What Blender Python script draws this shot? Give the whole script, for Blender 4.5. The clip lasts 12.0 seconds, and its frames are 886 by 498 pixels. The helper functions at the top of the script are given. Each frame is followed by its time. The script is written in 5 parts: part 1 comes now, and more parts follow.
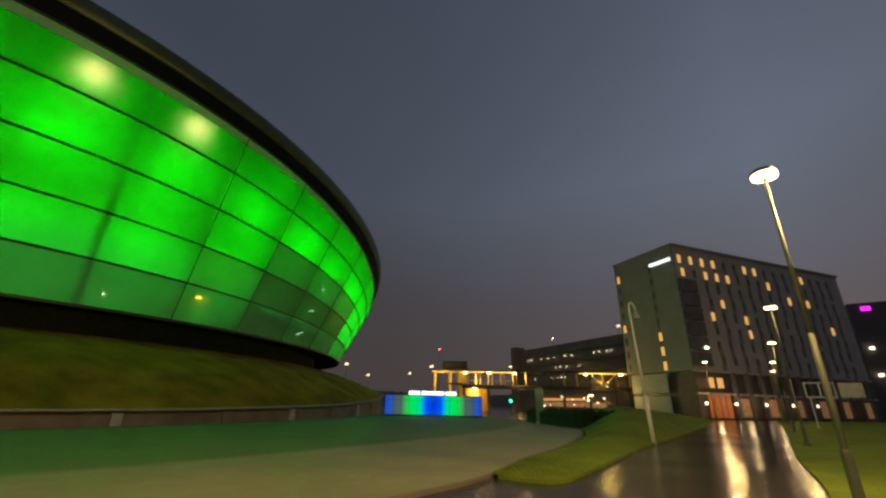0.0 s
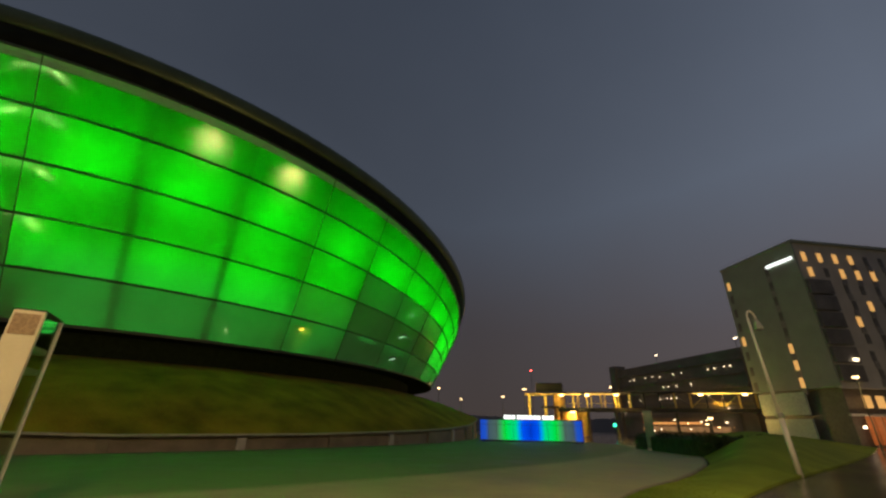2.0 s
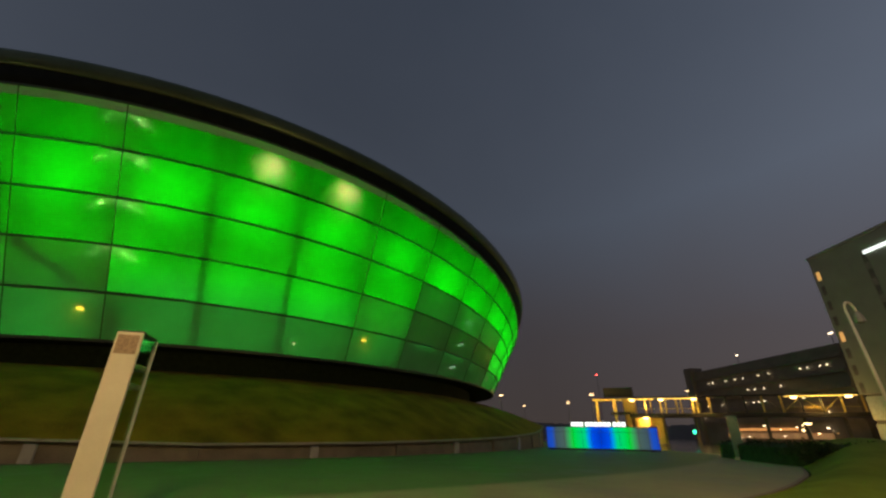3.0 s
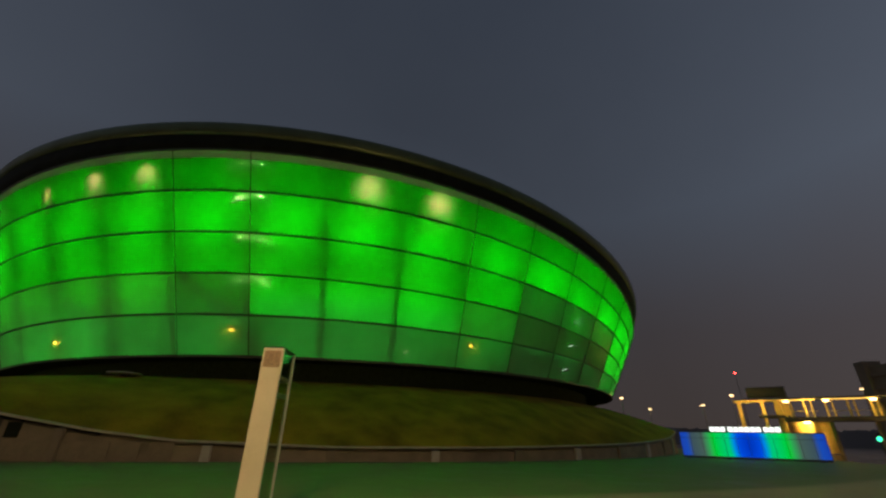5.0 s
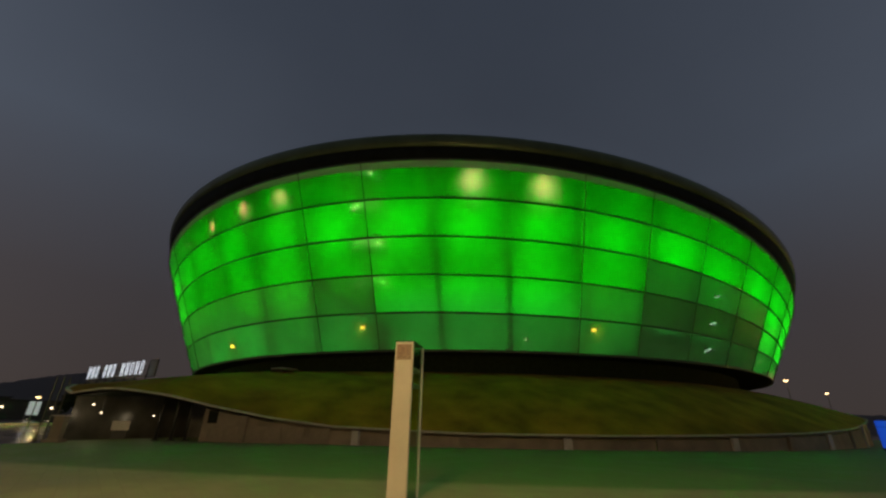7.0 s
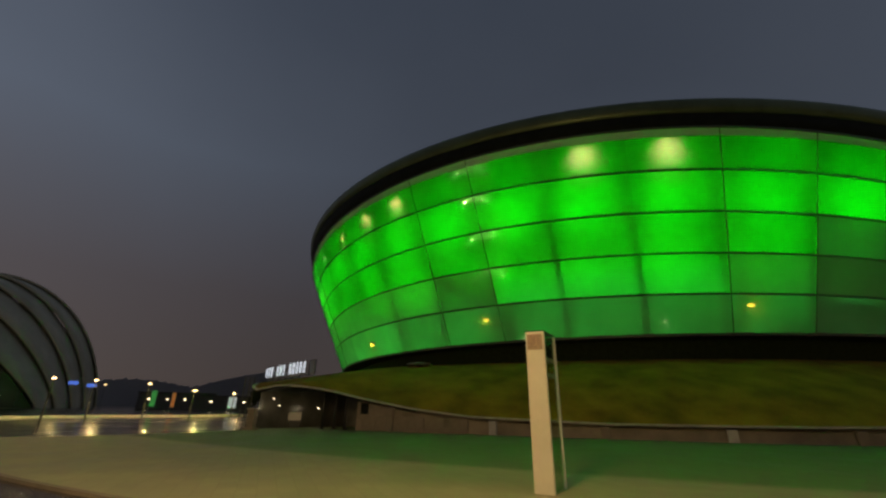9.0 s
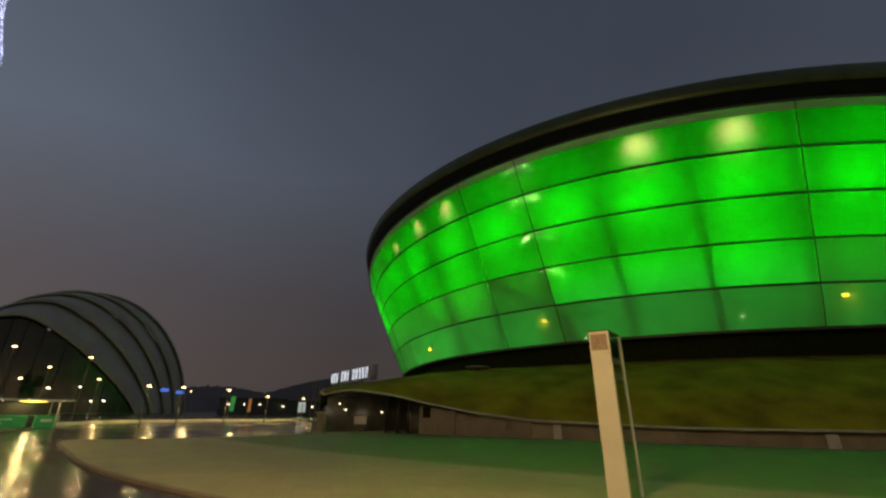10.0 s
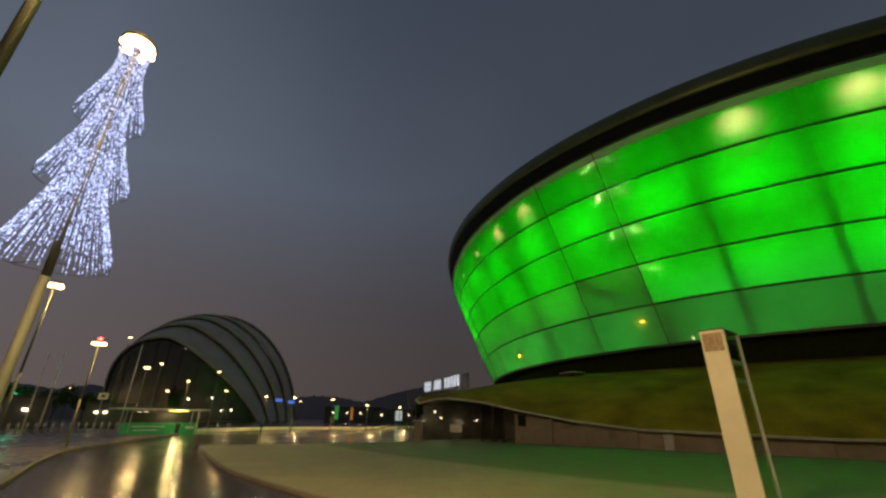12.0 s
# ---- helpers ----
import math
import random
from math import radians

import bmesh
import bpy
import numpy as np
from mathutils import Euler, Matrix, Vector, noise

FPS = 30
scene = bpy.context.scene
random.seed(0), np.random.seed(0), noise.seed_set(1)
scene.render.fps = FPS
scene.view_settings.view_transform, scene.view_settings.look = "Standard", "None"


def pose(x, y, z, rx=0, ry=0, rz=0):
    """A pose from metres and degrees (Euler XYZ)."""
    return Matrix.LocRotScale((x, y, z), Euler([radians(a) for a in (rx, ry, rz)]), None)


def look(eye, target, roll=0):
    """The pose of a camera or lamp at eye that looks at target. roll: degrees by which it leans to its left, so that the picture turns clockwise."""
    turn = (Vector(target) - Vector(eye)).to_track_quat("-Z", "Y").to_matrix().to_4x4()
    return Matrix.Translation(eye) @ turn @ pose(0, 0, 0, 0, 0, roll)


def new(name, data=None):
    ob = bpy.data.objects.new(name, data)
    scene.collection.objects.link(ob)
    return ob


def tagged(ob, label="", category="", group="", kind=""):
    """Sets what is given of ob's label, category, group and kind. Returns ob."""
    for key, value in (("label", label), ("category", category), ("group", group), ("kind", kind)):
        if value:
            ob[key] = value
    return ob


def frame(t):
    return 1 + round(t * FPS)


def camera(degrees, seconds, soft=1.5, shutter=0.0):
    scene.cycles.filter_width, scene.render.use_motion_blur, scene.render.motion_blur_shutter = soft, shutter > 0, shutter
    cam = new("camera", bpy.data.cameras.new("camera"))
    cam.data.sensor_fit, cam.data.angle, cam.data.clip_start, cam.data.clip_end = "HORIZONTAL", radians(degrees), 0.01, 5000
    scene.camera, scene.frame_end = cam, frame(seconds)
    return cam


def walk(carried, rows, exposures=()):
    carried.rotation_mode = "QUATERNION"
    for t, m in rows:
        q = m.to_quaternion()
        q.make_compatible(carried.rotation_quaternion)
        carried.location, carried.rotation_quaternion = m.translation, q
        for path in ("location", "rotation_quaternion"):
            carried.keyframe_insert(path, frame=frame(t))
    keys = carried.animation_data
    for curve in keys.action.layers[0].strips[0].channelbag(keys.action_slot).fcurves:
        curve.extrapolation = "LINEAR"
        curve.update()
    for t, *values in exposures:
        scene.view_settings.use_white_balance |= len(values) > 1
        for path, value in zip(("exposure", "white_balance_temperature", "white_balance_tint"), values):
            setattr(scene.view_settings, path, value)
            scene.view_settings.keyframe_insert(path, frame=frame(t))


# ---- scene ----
# Camera: a slow pan at arm's length, seconds, yaw, pitch, roll.
EYE, ARM = 1.65, 0.42
PAN = [
    (0, -0.48, 20.75, 1.28),
    (0.5, 2.05, 21.42, 1.33),
    (1, 4.88, 22.09, 1.29),
    (1.5, 8.00, 22.81, 1.36),
    (2, 11.79, 23.51, 1.12),
    (2.5, 15.88, 23.99, 0.84),
    (3, 19.88, 24.33, 0.79),
    (5, 34.73, 24.68, 1.12),
    (5.5, 38.50, 24.43, 1.11),
    (6, 42.53, 24.03, 1.23),
    (6.5, 46.76, 23.48, 1.36),
    (7, 51.07, 22.86, 1.34),
    (9, 68.12, 21.38, 0.94),
    (9.5, 72.13, 21.45, 0.83),
    (10, 75.95, 21.72, 0.68),
    (10.5, 79.59, 22.06, 0.51),
    (11, 82.86, 22.38, 0.49),
    (11.5, 85.70, 22.57, 0.59),
    (12, 88.09, 22.58, 0.67),
]
cam = camera(94.9, 12.0, soft=2.5, shutter=0.0)


def held(yaw, pitch, roll):
    a, b = radians(yaw), radians(pitch)
    eye = Vector((ARM * (0.62 - math.sin(a)), ARM * (math.cos(a) - 0.62), EYE))
    ahead = Vector((-math.sin(a) * math.cos(b), math.cos(a) * math.cos(b), math.sin(b)))
    return look(eye, eye + ahead, roll)


walk(cam, [(r[0], held(*r[1:])) for r in PAN], exposures=((0, 0.32), (3, 0.12), (5, -0.06), (7, -0.06), (9, 0.12), (12, 0.28)))

# Dusk sky: brownish town glow low down, grey blue above.
world = bpy.data.worlds.new("dusk_sky")
scene.world = world
world.use_nodes = True
wt = world.node_tree
wt.nodes.clear()
w_co = wt.nodes.new("ShaderNodeTexCoord")
w_sep = wt.nodes.new("ShaderNodeSeparateXYZ")
w_noise = wt.nodes.new("ShaderNodeTexNoise")
w_noise.inputs["Scale"].default_value = 1.6
w_noise.inputs["Detail"].default_value = 4
w_mul = wt.nodes.new("ShaderNodeMath")
w_mul.operation = "MULTIPLY_ADD"
w_mul.inputs[1].default_value = 0.22
w_ramp = wt.nodes.new("ShaderNodeValToRGB")
stops = w_ramp.color_ramp.elements
stops[0].position, stops[0].color = 0.08, (0.056, 0.043, 0.038, 1)
stops[1].position, stops[1].color = 0.95, (0.029, 0.036, 0.051, 1)
mid = stops.new(0.32)
mid.color = (0.052, 0.046, 0.050, 1)
mid2 = stops.new(0.6)
mid2.color = (0.055, 0.065, 0.086, 1)
w_flat = wt.nodes.new("ShaderNodeVectorMath")
w_flat.operation = "DOT_PRODUCT"
w_flat.inputs[1].default_value = (0.737, -0.676, 0)
w_abs = wt.nodes.new("ShaderNodeMath")
w_abs.operation = "ABSOLUTE"
w_side = wt.nodes.new("ShaderNodeMapRange")
w_side.inputs["From Min"].default_value, w_side.inputs["From Max"].default_value = 0.75, 0.0
w_side.inputs["To Min"].default_value, w_side.inputs["To Max"].default_value = 0.9, 1.85
wt.links.new(w_co.outputs["Generated"], w_flat.inputs[0])
wt.links.new(w_flat.outputs["Value"], w_abs.inputs[0])
wt.links.new(w_abs.outputs[0], w_side.inputs["Value"])
w_bg = wt.nodes.new("ShaderNodeBackground")
wt.links.new(w_side.outputs[0], w_bg.inputs["Strength"])
w_out = wt.nodes.new("ShaderNodeOutputWorld")
wt.links.new(w_co.outputs["Generated"], w_sep.inputs[0])
wt.links.new(w_co.outputs["Generated"], w_noise.inputs["Vector"])
wt.links.new(w_noise.outputs["Fac"], w_mul.inputs[0])
wt.links.new(w_sep.outputs["Z"], w_mul.inputs[2])
wt.links.new(w_mul.outputs[0], w_ramp.inputs["Fac"])
wt.links.new(w_ramp.outputs["Color"], w_bg.inputs["Color"])
wt.links.new(w_bg.outputs[0], w_out.inputs["Surface"])

LAMP_WARM = (1.0, 0.65, 0.25)
STREET_W = 450.0
GREEN_W = 178.0

# ---- small tools ----


def at(az, d, z=0.0):
    """A place by its bearing (degrees to the left of +y) and distance."""
    a = radians(az)
    return Vector((-math.sin(a) * d, math.cos(a) * d, z))


MATS = {}


def mat(name, color, rough=0.7, metal=0.0, var=0.25, scale=3.0, bump=0.15, fine=40.0, spec=0.5, emit=None, power=0.0, rvar=0.0, random_tone=0.0):
    """A surface with colour variation at two scales, fine relief and, if asked, its own light."""
    if name in MATS:
        return MATS[name]
    m = bpy.data.materials.new(name)
    m.use_nodes = True
    nt = m.node_tree
    bsdf = nt.nodes["Principled BSDF"]
    bsdf.inputs["Roughness"].default_value = rough
    bsdf.inputs["Metallic"].default_value = metal
    bsdf.inputs["Specular IOR Level"].default_value = spec
    co = nt.nodes.new("ShaderNodeTexCoord")
    big = nt.nodes.new("ShaderNodeTexNoise")
    big.inputs["Scale"].default_value = scale
    big.inputs["Detail"].default_value = 5
    small = nt.nodes.new("ShaderNodeTexNoise")
    small.inputs["Scale"].default_value = fine
    small.inputs["Detail"].default_value = 3
    nt.links.new(co.outputs["Object"], big.inputs["Vector"])
    nt.links.new(co.outputs["Object"], small.inputs["Vector"])
    mixn = nt.nodes.new("ShaderNodeMath")
    mixn.operation = "MULTIPLY_ADD"
    mixn.inputs[1].default_value = 0.4
    nt.links.new(small.outputs["Fac"], mixn.inputs[0])
    nt.links.new(big.outputs["Fac"], mixn.inputs[2])
    last = mixn
    if random_tone:
        info = nt.nodes.new("ShaderNodeObjectInfo")
        tone = nt.nodes.new("ShaderNodeMath")
        tone.operation = "MULTIPLY_ADD"
        tone.inputs[1].default_value = random_tone
        nt.links.new(info.outputs["Random"], tone.inputs[0])
        nt.links.new(mixn.outputs[0], tone.inputs[2])
        last = tone
    ramp = nt.nodes.new("ShaderNodeValToRGB")
    e = ramp.color_ramp.elements
    e[0].position, e[1].position = 0.45, 0.95
    e[0].color = (*[c * (1 - var) for c in color], 1)
    e[1].color = (*[min(1, c * (1 + var)) for c in color], 1)
    nt.links.new(last.outputs[0], ramp.inputs["Fac"])
    nt.links.new(ramp.outputs["Color"], bsdf.inputs["Base Color"])
    if rvar:
        rr = nt.nodes.new("ShaderNodeMapRange")
        rr.inputs["From Min"].default_value, rr.inputs["From Max"].default_value = 0.35, 0.65
        rr.inputs["To Min"].default_value, rr.inputs["To Max"].default_value = max(0.02, rough - rvar), min(1, rough + rvar)
        nt.links.new(big.outputs["Fac"], rr.inputs["Value"])
        nt.links.new(rr.outputs[0], bsdf.inputs["Roughness"])
    if bump:
        bp = nt.nodes.new("ShaderNodeBump")
        bp.inputs["Strength"].default_value = bump
        bp.inputs["Distance"].default_value = 0.02
        nt.links.new(small.outputs["Fac"], bp.inputs["Height"])
        nt.links.new(bp.outputs["Normal"], bsdf.inputs["Normal"])
    if emit:
        bsdf.inputs["Emission Color"].default_value = (*emit, 1)
        bsdf.inputs["Emission Strength"].default_value = power
    MATS[name] = m
    return m


def link_mesh(name, bm, material, smooth=False):
    me = bpy.data.meshes.new(name)
    bmesh.ops.recalc_face_normals(bm, faces=bm.faces[:])
    bm.to_mesh(me)
    bm.free()
    if smooth:
        for p in me.polygons:
            p.use_smooth = True
    me.materials.append(material)
    return new(name, me)


def part(name, bm, material, parent=None, label="", smooth=False, m=None):
    ob = link_mesh(name, bm, material, smooth)
    if parent is not None:
        ob.parent = parent
    if m is not None:
        ob.matrix_basis = m
    return tagged(ob, label)


def shared(name, mesh, parent, m):
    ob = new(name, mesh)
    ob.parent = parent
    ob.matrix_basis = m
    return ob


def thing(name, m, label, category, group="", kind=""):
    ob = new(name)
    ob.empty_display_size = 0.3
    ob.matrix_basis = m
    return tagged(ob, label, category, group, kind)


def box(bm, cx, cy, cz, sx, sy, sz, bevel=0.0, turn=0.0):
    """A box by its centre and size, turned about z."""
    m = pose(cx, cy, cz, 0, 0, turn) @ Matrix.Diagonal((sx, sy, sz, 1))
    made = bmesh.ops.create_cube(bm, size=1.0, matrix=m)
    if bevel:
        edges = list({e for v in made["verts"] for e in v.link_edges})
        bmesh.ops.bevel(bm, geom=edges, offset=bevel, segments=2, affect="EDGES", profile=0.6)
    return bm


def boxed(*args, **kw):
    return box(bmesh.new(), *args, **kw)


def rod(bm, a, b, r1, r2=None, n=10, cap=True):
    """A tapered rod from a to b."""
    a, b = Vector(a), Vector(b)
    r2 = r1 if r2 is None else r2
    d = b - a
    m = Matrix.Translation((a + b) / 2) @ d.to_track_quat("Z", "Y").to_matrix().to_4x4()
    bmesh.ops.create_cone(bm, cap_ends=cap, segments=n, radius1=r1, radius2=r2, depth=d.length, matrix=m)
    return bm


def turned(bm, profile, n=24, z0=0.0):
    """A body of revolution from (radius, height) pairs."""
    rings = []
    for r, z in profile:
        rings.append([bm.verts.new((r * math.cos(2 * math.pi * k / n), r * math.sin(2 * math.pi * k / n), z + z0)) for k in range(n)])
    for a, b in zip(rings, rings[1:]):
        for k in range(n):
            bm.faces.new((a[k], a[(k + 1) % n], b[(k + 1) % n], b[k]))
    bm.faces.new(rings[0][::-1])
    bm.faces.new(rings[-1])
    return bm


def smooth_line(pts, per=6):
    """Points along a smooth curve through pts."""
    pts = [Vector(p) for p in pts]
    out = []
    for i in range(len(pts) - 1):
        p0, p1, p2, p3 = pts[max(i - 1, 0)], pts[i], pts[i + 1], pts[min(i + 2, len(pts) - 1)]
        for k in range(per):
            t = k / per
            out.append(0.5 * (2 * p1 + (p2 - p0) * t + (2 * p0 - 5 * p1 + 4 * p2 - p3) * t * t + (3 * p1 - p0 - 3 * p2 + p3) * t**3))
    out.append(pts[-1])
    return out


def sheet(bm, rows):
    """Faces between rows of points."""
    grid = [[bm.verts.new(p) for p in row] for row in rows]
    for a, b in zip(grid, grid[1:]):
        for k in range(len(a) - 1):
            bm.faces.new((a[k], a[k + 1], b[k + 1], b[k]))
    return bm


def slab(bm, line, z_top, z_low):
    """A flat plate with the given outline."""
    top = [bm.verts.new((p[0], p[1], z_top)) for p in line]
    low = [bm.verts.new((p[0], p[1], z_low)) for p in line]
    bm.faces.new(top)
    n = len(line)
    for k in range(n):
        bm.faces.new((top[k], low[k], low[(k + 1) % n], top[(k + 1) % n]))
    return bm


def band(bm, line, width, z_low, z_top):
    """A bar of rectangular section along a line (kerbs, copings)."""
    rows = []
    for i, p in enumerate(line):
        d = Vector(line[min(i + 1, len(line) - 1)]) - Vector(line[max(i - 1, 0)])
        s = Vector((-d.y, d.x, 0)).normalized() * width / 2
        q = Vector((p[0], p[1], 0))
        zt = z_top if not callable(z_top) else z_top(i)
        zl = z_low if not callable(z_low) else z_low(i)
        rows.append([q - s + Vector((0, 0, zl)), q - s + Vector((0, 0, zt)), q + s + Vector((0, 0, zt)), q + s + Vector((0, 0, zl))])
    sheet(bm, rows)
    return bm


def point_lamp(name, place, watts, color, radius=0.15, parent=None):
    data = bpy.data.lights.new(name, "POINT")
    data.energy, data.color, data.shadow_soft_size = watts, color, radius
    ob = new(name, data)
    ob.location = place
    if parent is not None:
        ob.parent = parent
    return ob


# ---- materials ----
ASPHALT = mat("wet_asphalt", (0.04, 0.033, 0.027), rough=0.13, var=0.4, scale=0.2, bump=0.25, fine=22.0, rvar=0.07, spec=0.36)
# Bank turf kept apart from the verge; warm lamp light is in its browner colour.
BANK_GRASS = mat("bank_turf_warm", (0.245, 0.155, 0.012), rough=0.9, var=0.5, scale=0.35, bump=0.5, fine=11.0, spec=0.15)
GRASS = mat("grass", (0.18, 0.24, 0.022), rough=0.9, var=0.3, scale=0.5, bump=0.12, fine=60.0, spec=0.15)
GRASS_DARK = mat("hedge_leaf", (0.03, 0.05, 0.02), rough=0.8, var=0.5, scale=2.0, bump=0.6, fine=20.0, spec=0.2)
CONCRETE = mat("wall_concrete", (0.22, 0.182, 0.128), rough=0.75, var=0.3, scale=0.7, bump=0.3, fine=18.0)
KERB = mat("kerb_stone", (0.42, 0.4, 0.36), rough=0.35, var=0.25, scale=1.0, bump=0.2, fine=25.0)
DARK_METAL = mat("dark_cladding", (0.035, 0.036, 0.034), rough=0.45, var=0.3, scale=0.8, bump=0.1, fine=12.0, metal=0.2)
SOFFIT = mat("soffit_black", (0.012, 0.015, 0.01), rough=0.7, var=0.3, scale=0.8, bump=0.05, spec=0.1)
RIM_METAL = mat("rim_metal", (0.105, 0.145, 0.085), rough=0.42, var=0.25, scale=0.3, bump=0.1, fine=6.0, metal=0.6)
POST = mat("post_paint", (0.13, 0.138, 0.1), rough=0.6, metal=0.1, var=0.2, scale=2.0, bump=0.1, fine=60.0)
STEEL = mat("galvanised_steel", (0.38, 0.38, 0.36), rough=0.45, metal=0.5, var=0.2, scale=2.0, bump=0.1, fine=60.0)
FRAME_METAL = mat("frame_metal", (0.07, 0.08, 0.06), rough=0.5, metal=0.4, var=0.2, scale=2.0, bump=0.05)
WHITE_PAINT = mat("white_paint", (0.72, 0.7, 0.66), rough=0.5, var=0.1, scale=2.0, bump=0.08)
LAMP_GLASS = mat("lamp_glass", (0.8, 0.7, 0.5), rough=0.3, emit=(1.0, 0.64, 0.3), power=6.5, bump=0)
LAMP_WHITE = mat("lamp_glass_white", (0.8, 0.8, 0.8), rough=0.3, emit=(1.0, 0.78, 0.5), power=4.0, bump=0)
SIGN_WHITE = mat("sign_light", (0.9, 0.9, 0.9), rough=0.4, emit=(0.92, 1.0, 0.95), power=1.6, bump=0)
WINDOW_DARK = mat("dark_window", (0.015, 0.017, 0.02), rough=0.08, var=0.2, bump=0.0, spec=0.6)
WINDOW_LIT = mat("lit_window", (0.5, 0.35, 0.15), rough=0.3, emit=(1.0, 0.5, 0.14), power=0.6, bump=0, var=0.3)


def bulb_mat():
    """Strings of tiny cool white bulbs, some brighter than others."""
    m = bpy.data.materials.new("cool_bulb")
    m.use_nodes = True
    nt = m.node_tree
    bsdf = nt.nodes["Principled BSDF"]
    bsdf.inputs["Base Color"].default_value = (0.03, 0.03, 0.035, 1)
    bsdf.inputs["Roughness"].default_value = 0.8
    bsdf.inputs["Specular IOR Level"].default_value = 0.1
    co = nt.nodes.new("ShaderNodeTexCoord")
    info = nt.nodes.new("ShaderNodeObjectInfo")
    far = nt.nodes.new("ShaderNodeMath")
    far.operation = "MULTIPLY"
    far.inputs[1].default_value = 90.0
    nz = nt.nodes.new("ShaderNodeTexNoise")
    nz.noise_dimensions = "4D"
    nz.inputs["Scale"].default_value = 34.0
    nz.inputs["Detail"].default_value = 1.0
    mr = nt.nodes.new("ShaderNodeMapRange")
    mr.inputs["From Min"].default_value, mr.inputs["From Max"].default_value = 0.42, 0.68
    mr.inputs["To Min"].default_value, mr.inputs["To Max"].default_value = 0.1, 2.1
    nt.links.new(info.outputs["Random"], far.inputs[0])
    nt.links.new(far.outputs[0], nz.inputs["W"])
    nt.links.new(co.outputs["Object"], nz.inputs["Vector"])
    nt.links.new(nz.outputs["Fac"], mr.inputs["Value"])
    bsdf.inputs["Emission Color"].default_value = (0.5, 0.58, 1.0, 1)
    nt.links.new(mr.outputs[0], bsdf.inputs["Emission Strength"])
    return m


BULB = bulb_mat()


def paving_mat():
    """Pale buff slabs and a grey ring round the arena, its colour tinted by green glow."""
    m = bpy.data.materials.new("plaza_paving")
    m.use_nodes = True
    nt = m.node_tree
    bsdf = nt.nodes["Principled BSDF"]
    co = nt.nodes.new("ShaderNodeTexCoord")
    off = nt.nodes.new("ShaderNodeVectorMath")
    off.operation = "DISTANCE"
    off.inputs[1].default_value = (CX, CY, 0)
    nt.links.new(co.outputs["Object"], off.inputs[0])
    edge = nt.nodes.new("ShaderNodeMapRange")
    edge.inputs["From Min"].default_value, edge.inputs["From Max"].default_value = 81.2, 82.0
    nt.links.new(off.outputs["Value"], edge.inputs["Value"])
    slabs = nt.nodes.new("ShaderNodeTexBrick")
    slabs.inputs["Scale"].default_value = 1.0
    slabs.inputs["Brick Width"].default_value = 0.6
    slabs.inputs["Row Height"].default_value = 0.4
    slabs.inputs["Mortar Size"].default_value = 0.006
    slabs.inputs["Color1"].default_value = (0.46, 0.46, 0.46, 1)
    slabs.inputs["Color2"].default_value = (0.54, 0.54, 0.54, 1)
    slabs.inputs["Mortar"].default_value = (0.36, 0.36, 0.36, 1)
    nt.links.new(co.outputs["Object"], slabs.inputs["Vector"])
    stain = nt.nodes.new("ShaderNodeTexNoise")
    stain.inputs["Scale"].default_value = 0.35
    stain.inputs["Detail"].default_value = 6
    nt.links.new(co.outputs["Object"], stain.inputs["Vector"])
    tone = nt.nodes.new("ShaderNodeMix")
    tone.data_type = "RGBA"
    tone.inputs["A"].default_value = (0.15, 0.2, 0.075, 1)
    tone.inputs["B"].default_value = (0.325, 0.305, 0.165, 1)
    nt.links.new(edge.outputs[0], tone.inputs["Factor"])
    mul = nt.nodes.new("ShaderNodeMix")
    mul.data_type, mul.blend_type = "RGBA", "OVERLAY"
    mul.inputs["Factor"].default_value = 0.6
    nt.links.new(tone.outputs["Result"], mul.inputs["A"])
    nt.links.new(slabs.outputs["Color"], mul.inputs["B"])
    mul2 = nt.nodes.new("ShaderNodeMix")
    mul2.data_type, mul2.blend_type = "RGBA", "OVERLAY"
    mul2.inputs["Factor"].default_value = 0.5
    nt.links.new(mul.outputs["Result"], mul2.inputs["A"])
    nt.links.new(stain.outputs["Fac"], mul2.inputs["B"])
    nt.links.new(mul2.outputs["Result"], bsdf.inputs["Base Color"])
    rough = nt.nodes.new("ShaderNodeMapRange")
    rough.inputs["From Min"].default_value, rough.inputs["From Max"].default_value = 0.3, 0.7
    rough.inputs["To Min"].default_value, rough.inputs["To Max"].default_value = 0.5, 0.8
    nt.links.new(stain.outputs["Fac"], rough.inputs["Value"])
    nt.links.new(rough.outputs[0], bsdf.inputs["Roughness"])
    bp = nt.nodes.new("ShaderNodeBump")
    bp.inputs["Strength"].default_value, bp.inputs["Distance"].default_value = 0.3, 0.01
    nt.links.new(slabs.outputs["Fac"], bp.inputs["Height"])
    bp.invert = True
    nt.links.new(bp.outputs["Normal"], bsdf.inputs["Normal"])
    return m


